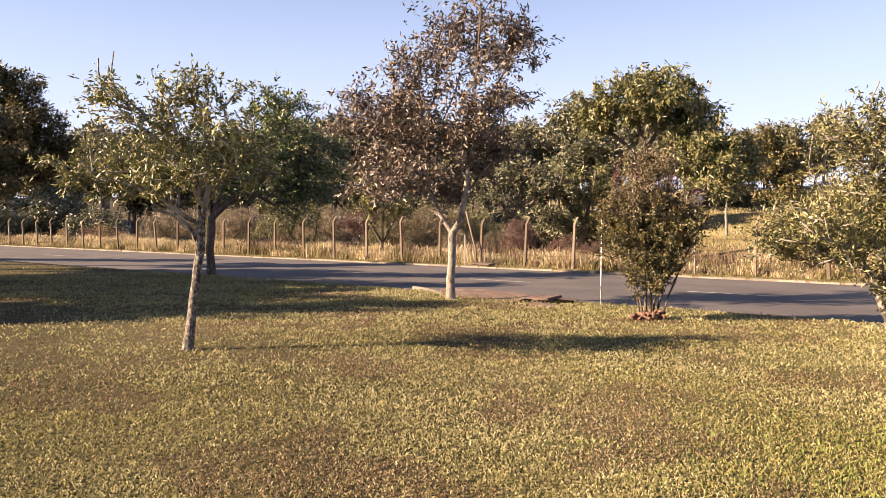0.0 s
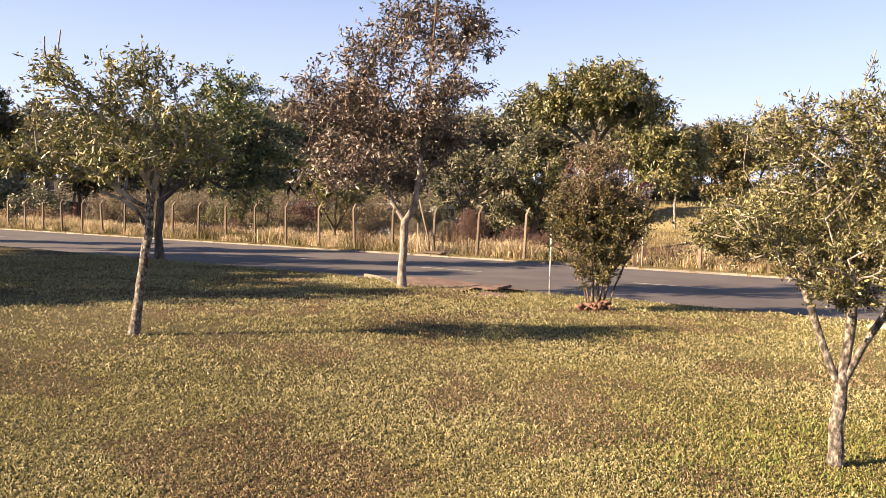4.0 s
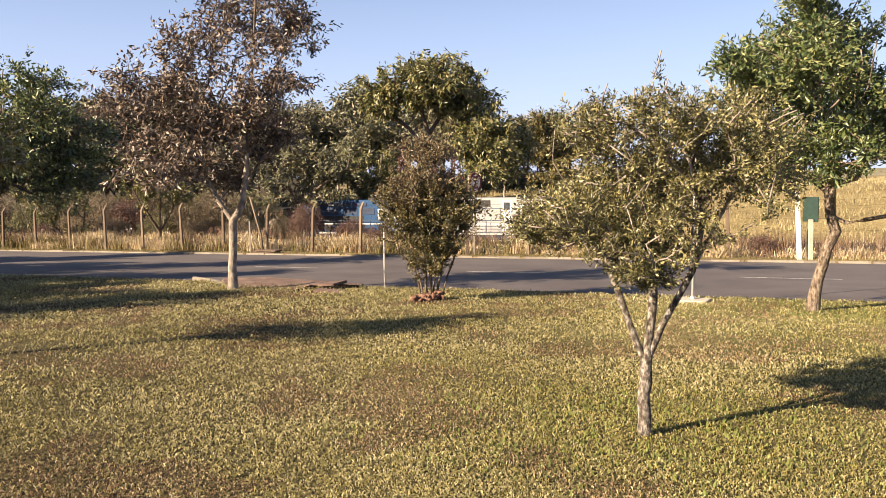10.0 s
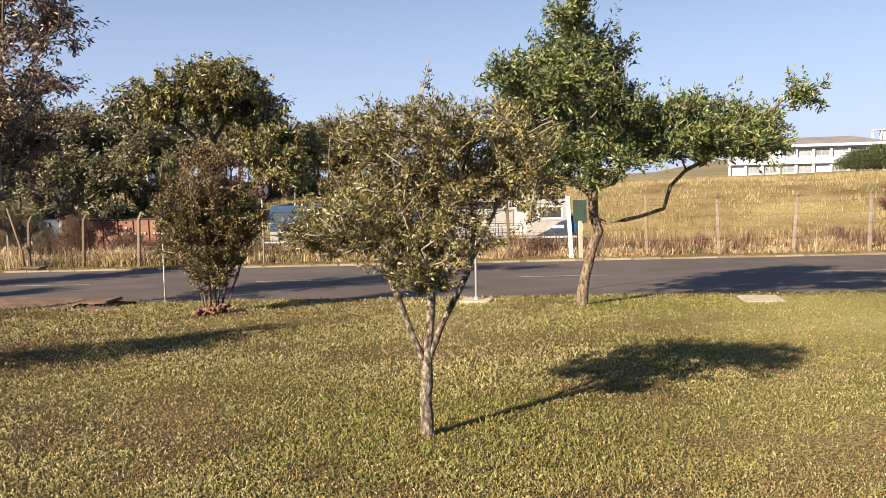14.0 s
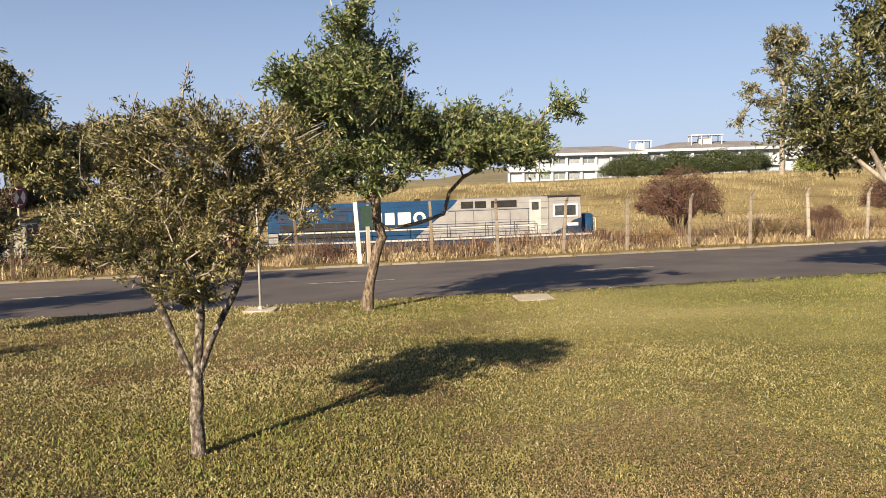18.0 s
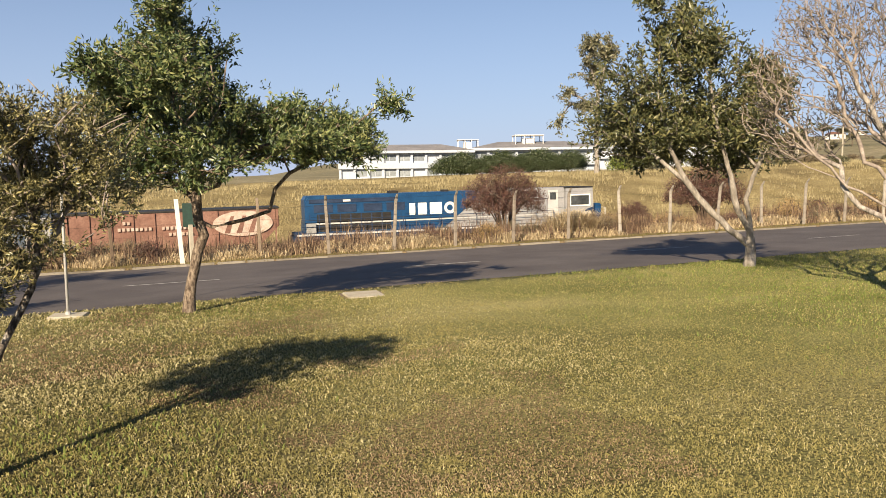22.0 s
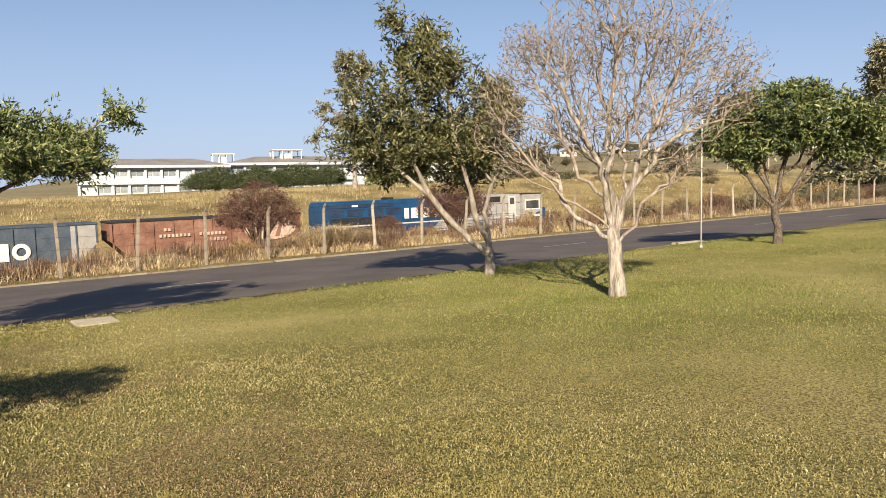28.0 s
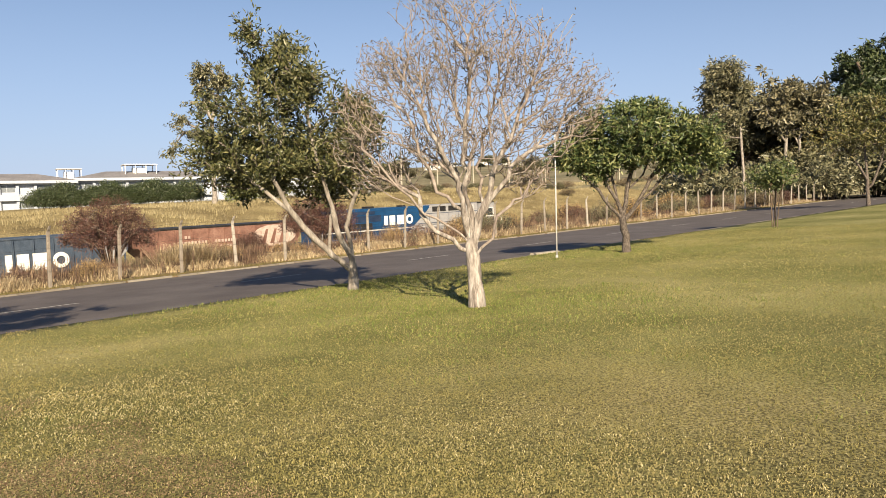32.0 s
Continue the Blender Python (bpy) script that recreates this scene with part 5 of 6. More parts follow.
    for k in range(20):
        a0, a1 = k * math.tau / 20, (k + 1) * math.tau / 20
        q = [(c[0] + r * math.cos(a), -1.07, c[1] + r * math.sin(a)) for a in (a0, a1) for r in (0.42, 0.22)]
        v = [ring.verts.new(p) for p in q] + [ring.verts.new((p[0], -1.045, p[2])) for p in q]
        for f in ((0, 1, 3, 2), (4, 6, 7, 5), (0, 2, 6, 4), (1, 5, 7, 3)):
            ring.faces.new([v[i] for i in f])
    bmesh.ops.remove_doubles(ring, verts=ring.verts, dist=0.0005)
    part("mark", ring, M["white"], hood, "plain white ring")
    part("number_bar", box(-18.6, -18.1, -1.09, -1.086, 4.12, 4.25), M["white"], hood)
    part("number_bar", box(-0.95, -0.2, -1.38, -1.373, 2.55, 2.75), M["white"], cab)
    for x in (-21.5, -19.8, -17.2, -14.5, -11.9, -9.2, -6.6, -4.6, -3.2, 0.6):
        part("stanchion", tube([(x, -1.38, 2.0), (x, -1.38, 2.95)], 0.025, 5), M["navy"], L)
    part("handrail", tube([(-21.5, -1.38, 2.95), (-3.2, -1.38, 2.95)], 0.025, 5), M["navy"], L)
    part("handrail", tube([(-21.5, -1.38, 2.5), (-3.2, -1.38, 2.5)], 0.02, 5), M["navy"], L)
    part("end_rail", tube([(1.0, -1.3, 1.9), (1.0, -1.3, 3.0), (1.0, -0.4, 3.0), (1.0, -0.4, 1.9)], 0.03, 5), M["white"], L)
    part("pilot", box(1.0, 1.25, -1.3, 1.3, 0.35, 1.7, 0.04), M["blue"], L)
    part("fuel_tank", box(-14.2, -8.6, -1.25, 1.25, 0.45, 1.35, 0.12), M["black"], L)
    for x in (-20.4, -18.6, -16.8, -5.2, -3.4, -1.6):
        wheelset(L, x)
    for x in (-18.6, -3.4):
        part("bogie_frame", box(x - 2.6, x + 2.6, -1.1, 1.1, 0.5, 1.0, 0.06), M["black"], L)
    part("coupler", box(1.25, 1.7, -0.12, 0.12, 0.8, 1.1, 0.03), M["black"], L)
    return L


def hopper(name, label, paint, ribs, length=12.9, ends=True):
    """An open-topped hopper wagon; its right end is at x = 0."""
    W = rail_thing(name, label, "freight wagon")
    half, top, floor = 1.38, 3.85, 1.25
    outline = [(-length, top), (0, top), (0, 2.7), (-1.5, floor), (-length + 1.5, floor), (-length, 2.7)] if ends else [(-length, top), (0, top), (0, floor), (-length, floor)]
    b = prism(outline, -half, half)
    body = part("body", b, paint, W)
    part("top_rail", box(-length - 0.04, 0.04, -half - 0.05, half + 0.05, top - 0.02, top + 0.1, 0.02), M["black"] if paint is M["rust"] else paint, W)
    part("side_sill", box(-length, 0, -half - 0.04, half + 0.04, floor - 0.25, floor + 0.02, 0.02), paint, W)
    n = ribs
    for k in range(n + 1):
        x = -length + 0.06 + (length - 0.18) * k / n
        part("rib", box(x, x + 0.09, -half - 0.09, -half + 0.01, 2.7 if ends and k in (0, n) else floor, top - 0.03, 0.01), paint, body)
    for x in (-length + 0.2, -0.2):
        part("end_post", box(x - 0.05, x + 0.05, -half, -half + 0.1, 1.0, top, 0.01), paint, W)
    part("centre_beam", box(-length - 0.5, 0.5, -0.2, 0.2, 0.85, 1.15, 0.02), M["black"], W)
    for x in (-length + 1.0, -length + 2.6, -2.6, -1.0):
        wheelset(W, x, 0.42)
    for x in (-length + 1.8, -1.8):
        part("bogie_frame", box(x - 1.3, x + 1.3, -1.05, 1.05, 0.35, 0.75, 0.05), M["black"], W)
    return W, body


def oval(cx, cz, rx, rz, y, n=28):
    return prism([(cx + rx * math.cos(k * math.tau / n), cz + rz * math.sin(k * math.tau / n)) for k in range(n)], y, y + 0.012)


loco = locomotive()
wagons = []
W, body = hopper("hopper_wagon", "rusty red open hopper wagon with a faded white oval", M["rust"], 10)
faded = material("faded_white", [(0.3, 0.2, 0.165), (0.44, 0.345, 0.295), (0.52, 0.435, 0.385)], scale=2.5, fine=30, bump=0, fine_mix=0.25)
part("oval", oval(-2.3, 2.95, 1.9, 0.82, -1.485), faded, body, "faded white oval emblem")
for k in range(3):
    part("emblem_bar", prism([(-3.5 + 0.75 * k, 2.35), (-3.15 + 0.75 * k, 2.35), (-2.85 + 0.75 * k, 3.45), (-3.05 + 0.75 * k, 3.45)], -1.5, -1.487), M["rust"], body)
for z, a, b in ((3.25, -9.6, -8.9), (2.85, -9.9, -7.6), (2.85, -7.3, -5.4), (2.45, -6.9, -5.3)):
    for j in range(int((b - a) / 0.26)):
        part("letter_bar", box(a + 0.26 * j, a + 0.26 * j + 0.17, -1.487, -1.475, z - 0.1, z + 0.1), faded, body)
wagons.append((W, -22.95 - 0.0))
W, body = hopper("hopper_wagon", "dull blue open hopper wagon with white marks and grey end", M["faded_blue"], 11)
grey_end = part("grey_end", prism([(-1.55, 3.8), (-0.02, 3.8), (-0.02, 2.7), (-1.45, 1.28), (-1.55, 1.28)], -1.4, -1.385), M["grey_paint"], body, "unpainted grey end panel")
for a, b in ((-7.5, -7.1), (-6.85, -6.15), (-5.95, -4.95)):
    part("mark", box(a, b, -1.49, -1.475, 1.9, 2.95, 0.01), M["white"], body, "plain white block mark")
ring = bmesh.new()
for k in range(20):
    a0, a1 = k * math.tau / 20, (k + 1) * math.tau / 20
    q = [(-4.3 + r * math.cos(a), -1.49, 2.42 + r * math.sin(a)) for a in (a0, a1) for r in (0.5, 0.26)]
    v = [ring.verts.new(p) for p in q] + [ring.verts.new((p[0], -1.475, p[2])) for p in q]
    for f in ((0, 1, 3, 2), (4, 6, 7, 5), (0, 2, 6, 4), (1, 5, 7, 3)):
        ring.faces.new([v[i] for i in f])
bmesh.ops.remove_doubles(ring, verts=ring.verts, dist=0.0005)
part("mark", ring, M["white"], body, "plain white ring")
wagons.append((W, -36.55))
for k in range(3):
    W, body = hopper("hopper_wagon", "rusty red open hopper wagon behind the others", M["rust"], 10)
    wagons.append((W, -22.95 - 13.85 * (2 + k)))


# ---- trees and woods beyond ----
# deep leaf colour stands in for the crown being backlit
tree("edge", "shade_tree", "broad tree left of the lawn, backlit dark in its leaf colour", M["bark_dark"], M["leaf_deep"], 0.22, per=115, spread=0.4, size=(0.18, 0.07), seed=13, twigs=34, step=0.4)
# copies stand out of view, added to throw shade on lawn and road
for x, y, s, k in ((-17.0, 16.8, 1.0, 31), (-21.0, 20.0, 1.1, 77), (-16.5, 13.6, 0.75, 140), (-30.0, 31.0, 1.0, 200), (-19.5, 24.5, 0.85, 250), *((*road(u, v), 0.95, 40 * u) for u, v in ((-19.8, 1.2), (-22.5, 2.2), (-25.6, 0.8), (-29.0, 3.0), (-24.3, 4.6)))):
    ob = copy_thing(scene.objects["shade_tree"], on_land(x, y, k) @ Matrix.Scale(s, 4))
    ob.scale = (s, s, s)
tree("big", "spreading_tree", "large spreading tree with layered olive crown behind the railway", M["bark_dark"], M["leaf_mid"], 0.42, tip_r=0.03, per=36, spread=0.75, size=(0.5, 0.17), seed=14, depth=1.0, gaps=0.4, droop=0.8, twigs=70, step=0.9, sides=6)
tree("mid_green", "field_tree", "rounded mid-green tree beyond the railway", M["bark_dark"], M["leaf_mid"], 0.25, tip_r=0.02, per=60, spread=0.5, size=(0.36, 0.14), seed=15, twigs=26, step=0.8, sides=6)
tree("mid_brown", "field_tree", "sparse brownish tree beyond the railway", M["bark_dark"], M["leaf_far"], 0.25, tip_r=0.02, per=55, spread=0.5, size=(0.36, 0.14), seed=16, twigs=26, step=0.8, sides=6)
tree("brown_tree", "russet_tree", "thin russet tree behind the fence", M["bark_dark"], M["leaf_brown"], 0.1, tip_r=0.012, per=50, spread=0.35, size=(0.18, 0.07), seed=17, twigs=26, step=0.5, sides=6)
tree("brush_a", "fence_tree", "low leafy tree with several thin stems behind the fence", M["bark_mid"], M["leaf_mid"], 0.05, tip_r=0.008, per=50, spread=0.22, size=(0.14, 0.055), seed=25, twigs=26, step=0.4, sides=6)
tree("brush_b", "fence_tree", "dark-stemmed olive tree behind the fence", M["bark_dark"], M["leaf_olive"], 0.09, tip_r=0.008, per=50, spread=0.22, size=(0.15, 0.06), seed=26, twigs=26, step=0.4, sides=6)
tree("conifer", "dark_tree", "dark dense tree beyond the field", M["bark_dark"], M["leaf_deep"], 0.25, tip_r=0.03, per=110, spread=0.8, size=(0.5, 0.2), seed=18, twigs=26, step=1.0, sides=5)
tree("grey_gum", "gum_tree", "tall thin grey-green gum tree", M["bark_tan"], M["leaf_far"], 0.35, tip_r=0.04, per=42, spread=0.7, size=(0.5, 0.18), seed=19, twigs=26, step=1.2, sides=6, droop=0.8)
tree("tall_gum", "gum_tree", "tall pale-trunked gum tree with airy crown", M["bark_tan"], M["leaf_far"], 0.16, tip_r=0.04, per=40, spread=0.75, size=(0.5, 0.16), seed=20, twigs=55, gaps=0.4, step=1.2, sides=6, droop=0.8)
# darker leaf colours on these two gums stand in for backlit shade
tree("dark_gum", "gum_tree", "big gum tree with heavy layered crown, backlit shade in its leaf colour", M["bark_dark"], M["leaf_hedge_and_backlit"], 0.6, tip_r=0.05, per=120, spread=1.2, size=(0.7, 0.28), seed=21, twigs=26, step=1.4, sides=6)
tree("wood_gum", "gum_tree", "dense gum tree at the wood's edge, shade in its leaf colour", M["bark_dark"], M["leaf_deep"], 0.45, tip_r=0.05, per=90, spread=1.1, size=(0.65, 0.26), seed=22, twigs=26, step=1.4, sides=6)


def polar(bearing, dist):
    return dist * math.sin(radians(bearing)), dist * math.cos(radians(bearing))


def wood_tree(k, height):
    """One of the slim trees that make up the woods."""
    rng, nr = random.Random(50 + k), np.random.RandomState(50 + k)
    h = height
    TREES["wood"] = dict(at=(0, 0), turn=0, trunk=[(0, 0), (0.15, h * 0.3), (rng.uniform(-0.3, 0.3), h * 0.55)],
                         limbs=[[(0.1, h * 0.5), (-h * 0.1, h * 0.68), (-h * 0.16, h * 0.82)], [(0.1, h * 0.55), (0.2, h * 0.75), (0.1, h * 0.92)], [(0.1, h * 0.45), (h * 0.12, h * 0.62), (h * 0.17, h * 0.78)]],
                         crown=[(-h * 0.15, h * 0.76, h * 0.13, h * 0.13, 4), (0.1, h * 0.86, h * 0.14, h * 0.12, 4), (h * 0.15, h * 0.72, h * 0.13, h * 0.13, 4), (0, h * 0.66, h * 0.16, h * 0.09, 2)])
    return tree("wood", "wood_tree", "slim pale-trunked tree in the far woods", M["bark_tan"] if k % 2 else M["bark_dark"], M["leaf_wood"] if k % 2 else M["leaf_far"], 0.16, tip_r=0.03, per=34, spread=0.8, size=(0.55, 0.2), seed=60 + k, twigs=30, step=0.9, sides=5, droop=0.6)


rng = random.Random(5)
stock = [tagged(wood_tree(k, 10.5 + 0.8 * k), group="trees of the far woods") for k in range(4)]
spots = []
for row, (d0, d1, n) in enumerate(((84, 96, 36), (98, 118, 46), (120, 150, 46))):
    for k in range(n):
        b = -48 + 68 * (k + rng.uniform(0.1, 0.9)) / n
        spots.append((b, rng.uniform(d0, d1) + (14 if b > 5 else 0), rng.uniform(0.8, 1.1) if row == 0 else rng.uniform(1.1, 1.5) if b < 9 else rng.uniform(0.8, 1.05)))
for b, d, s in ((2.5, 86, 0.85), (5.2, 88, 0.95), (7.6, 90, 0.8), (13.6, 85, 0.75)):  # taller trees near the line's bend
    spots.append((b, d, s))
for k in range(9):
    spots.append((97.2 + 0.9 * k, rng.uniform(106, 124), rng.uniform(1.15, 1.45)))
for k in range(26):  # the wood at the road's far end
    spots.append((97.3 + 29 * (k + rng.uniform(0, 1)) / 26, rng.uniform(118, 155), rng.uniform(1.0, 1.35)))
for i, (b, d, s) in enumerate(spots):
    x, y = polar(b, d)
    if i < 4:
        ob = stock[i]
        ob.matrix_world = on_land(x, y, rng.uniform(0, 360))
    else:
        ob = copy_thing(rng.choice(stock), on_land(x, y, rng.uniform(0, 360)))
    ob.scale = (s * rng.uniform(0.95, 1.3), s * rng.uniform(0.95, 1.3), s)


# ---- shrubs ----
def bush(name, label, size, seed, bark, leaf, per, leaf_size, spread, stems=9, twigs=90, dome=0.8, skirt=0.0, tip_r=0.008):
    """A shrub of many stems that fan out from the ground."""
    rng, nr = random.Random(seed), np.random.RandomState(seed)
    ob = thing(name, pose(0, 0, 0), label, "shrub")
    nodes, parent, ends = [], [], []
    for s in range(stems):
        a = rng.uniform(0, math.tau)
        out = rng.uniform(0.25, 0.85) * size * 0.55
        last = -1
        for c in range(5):
            f = c / 4
            nodes.append(Vector((math.cos(a) * (0.06 * size + out * f ** 1.3), math.sin(a) * (0.06 * size + out * f ** 1.3), -0.05 + f * size * 0.62 * rng.uniform(0.9, 1.1))))
            parent.append(last)
            last = len(nodes) - 1
    first = len(nodes)
    for _ in range(twigs):
        d = Vector((rng.gauss(0, 1), rng.gauss(0, 1), abs(rng.gauss(0.25, 0.9)))).normalized() * rng.random() ** 0.4
        p = Vector((d.x * size * 0.62, d.y * size * 0.62, size * 0.25 + d.z * size * 0.75 * dome))
        k = int(np.argmin(((np.array(nodes[:first + len(nodes)]) - np.array(p)) ** 2).sum(1)))
        q = nodes[k]
        last = k
        for f in (0.5, 1.0):
            nodes.append(q.lerp(p, f) + Vector((rng.uniform(-1, 1), rng.uniform(-1, 1), rng.uniform(-1, 1))) * 0.03 * size)
            parent.append(last)
            last = len(nodes) - 1
        ends.append(last)
    v, f, fine = limbs_mesh(nodes, parent, 0.03 * size ** 0.5, tip_r, 5, 1.0)
    mesh("stem_clump", v, f, bark, ob, smooth=True)
    cs = [nodes[e] for e in ends if nodes[e].z > skirt * size * rng.uniform(0.6, 1.3)]
    v, t = leaf_cloud(cs, per, spread, *leaf_size, nr, 0.2)
    v[:, 2] = np.maximum(v[:, 2], 0.02)
    quick_mesh("foliage", v, t, leaf, ob)
    return ob


def put(ob, u, v, turn, s, z=None):
    x, y = road(u, v)
    c = copy_thing(ob, on_land(x, y, turn))
    c.scale = (s, s, s * (z or 1.0))
    return c


russet = bush("russet_bush", "large dry russet bush between fence and railway", 4.0, 3, M["bark_dark"], M["leaf_brown"], 60, (0.1, 0.036), 0.16, stems=30, twigs=400, tip_r=0.009, skirt=0.3)
russet.matrix_world = on_land(*road(16.2, 34.0), 20)
russet.scale = (0.84, 0.84, 0.92)
for u, v, s in ((29.5, 36.0, 0.95), (-16.9, 31.0, 0.36), (-15.2, 30.5, 0.3), (23.1, 33.5, 0.34), (-19.7, 31.6, 0.36)):
    put(russet, u, v, 37 * u, s, 1.6 if u == -19.7 else 1.0)
brush = [bush("thicket_bush", label, 4.0, 80 + k, M["bark_mid"], M[m], 46, (0.11, 0.04), 0.18, stems=26, twigs=300, tip_r=0.01) for k, (m, label) in enumerate((("leaf_brush", "big tan and brown thicket bush"), ("leaf_mid", "big olive-green thicket bush"), ("leaf_tip", "big brown leafy thicket bush")))]
for k, u in enumerate((-52.0, -49.0, -46.4, -43.0, -39.9, -36.9, -34.6, -32.3, -30.2, -28.1, -26.2, -25.2, -22.2)):  # thicket that hides the line
    ob = (brush + [russet])[(0, 2, 1, 0, 1, 2, 0, 3, 1, 2, 0, 1, 2)[k]]
    size, wide = (0.74, 1.08) if k < 12 else (0.36, 1.05)
    if k in (0, 1, 2):
        ob.matrix_world = on_land(*road(u, 33.5 + (k % 3) * 0.8), 71 * k)
        ob.scale = (size, size, size * wide)
    else:
        put(ob, u, 33.5 + (k % 3) * 0.8, 71 * k, size, wide)
for k, u in enumerate([-32.0, -29.1, -26.3, -23.7]):
    put(brush[k % 3], u, 32.0, 50 * k, 0.4, 1.0)
scrub = [bush("scrub_bush", label, 1.4, 40 + k, M["bark_dark"], M[m], 26, (0.08, 0.03), 0.13, stems=10, twigs=80) for k, (m, label) in enumerate((("leaf_brown", "low brown scrub bush"), ("leaf_dry", "low straw-coloured scrub bush"), ("leaf_far", "low grey-green scrub bush")))]
rng = random.Random(9)
for ob in scrub:
    tagged(ob, group="scrub along the railway")
for k in range(210):
    u = rng.uniform(-72, 84)
    v = rng.uniform(32.0, 46.0) if u < -5 else rng.uniform(29.0, 46.0) if k % 3 else rng.uniform(28.6, 31.0)
    ob = rng.choice(scrub if u > -12 or k % 2 else scrub[:2])
    m = on_land(*road(u, v), rng.uniform(0, 360))
    s = rng.uniform(0.5, 0.95) * (1.15 if u < -24 else 0.62)
    if k < 3:
        ob = scrub[k]
        ob.matrix_world = m
    else:
        ob = copy_thing(ob, m)
    ob.scale = (s * rng.uniform(0.9, 1.4), s * rng.uniform(0.9, 1.4), s)
for k in range(110):  # thicker scrub towards the road's far end
    ob = copy_thing(rng.choice(scrub), on_land(*road(rng.uniform(38, 92), rng.uniform(28.5, 44.0)), rng.uniform(0, 360)))
    s = rng.uniform(0.5, 1.25)
    ob.scale = (s * rng.uniform(0.9, 1.3), s * rng.uniform(0.9, 1.3), s * rng.uniform(0.8, 1.3))
hedge = bush("hedge_bush", "dense dark green hedge before the building", 5.0, 71, M["bark_dark"], M["leaf_hedge_and_backlit"], 110, (0.26, 0.13), 0.45, stems=8, twigs=150)
tagged(hedge, group="hedge before the building")
for k in range(10):
    f = 0.13 + 0.69 * k / 9
    x, y = 104.5 + 16 * f, 86.0 - 25 * f
    m = on_land(x, y, 40 * k)
    ob = hedge if k == 0 else copy_thing(hedge, m)
    ob.matrix_world = m
    ob.scale = (0.95, 0.95, 0.8 + 0.16 * math.sin(k * 2.1))
M["leaf_bright"] = leaf_mat("leaf_bright", (0.07, 0.1, 0.02), (0.14, 0.18, 0.036), (0.25, 0.27, 0.07))
broad = bush("broadleaf_bush", "bright yellow-green broadleaf bush before the building", 3.6, 72, M["bark_dark"], M["leaf_bright"], 40, (0.42, 0.17), 0.4, stems=8, twigs=90)
broad.matrix_world = on_land(0.905 * 116, 0.426 * 116, 40)
broad.scale = (1.0, 1.0, 0.9)
under = bush("undergrowth_bush", "dark undergrowth at the foot of the woods", 4.0, 73, M["bark_dark"], M["leaf_far"], 60, (0.35, 0.14), 0.4, stems=8, twigs=110)
tagged(under, group="undergrowth of the woods")
for k in range(80):
    b = -47 + 68 * k / 62 if k < 62 else 96.5 + 24 * (k - 62) / 18
    x, y = polar(b + rng.uniform(-1, 1), rng.uniform(76, 94) if b < 4 else rng.uniform(104, 122) if k < 62 else rng.uniform(100, 125))
    m = on_land(x, y, 50 * k)
    ob = under if k == 0 else copy_thing(under, m)
    ob.matrix_world = m
    s = rng.uniform(0.7, 1.25) if b < 4 else rng.uniform(0.6, 1.0) if k < 62 else rng.uniform(1.2, 2.1)
    ob.scale = (s * 1.2, s * 1.2, s)


# ---- grass ----
def blades(name, spots, heights, widths, per, spread, mat, nr, label, lean=0.5, category="grass", bent=True, arch=0.0):
    """Fans of bent blades: one sheet of triangles."""
    c = np.repeat(np.asarray(spots, float), per, axis=0)
    n = len(c)
    c[:, :2] += nr.normal(0, 1, (n, 2)) * np.repeat(np.asarray(spread) * np.ones(len(spots)), per)[:, None]
    h = np.repeat(np.asarray(heights), per) * nr.uniform(0.5, 1.2, n)
    w = np.repeat(np.asarray(widths) * np.ones(len(spots)), per) * nr.uniform(0.7, 1.3, n)
    a = nr.uniform(0, math.tau, n)
    d = np.stack([np.cos(a), np.sin(a), 0 * a], 1)
    b = nr.uniform(0, math.tau, n)
    out = np.stack([np.cos(b), np.sin(b), 0 * b], 1) * (h * lean * nr.uniform(0.1, 1.0, n))[:, None]
    up = np.array([[0, 0, 1.0]]) * h[:, None]
    low = c - np.array([[0, 0, 0.02]])
    wide, tip = d * w[:, None] / 2, c + out * (1 + arch) + up * (0.97 - arch * nr.uniform(0.2, 0.9, n)[:, None])
    if bent:
        knee = c + out * (0.42 + 0.1 * arch) + up * (0.6 + 0.15 * arch)
        v = np.stack([low - wide, low + wide, knee - wide * 0.75, knee + wide * 0.75, tip], 1).reshape(-1, 3)
        k = np.arange(n)[:, None] * 5
        t = np.concatenate([k + np.array([f]) for f in ((0, 1, 3), (0, 3, 2), (2, 3, 4))], 1).reshape(-1, 3)
    else:
        v = np.stack([low - wide, low + wide, tip], 1).reshape(-1, 3)
        t = np.arange(n * 3).reshape(-1, 3)
    return tagged(quick_mesh(name, v, t, mat), label=label, category=category, kind="stuff")


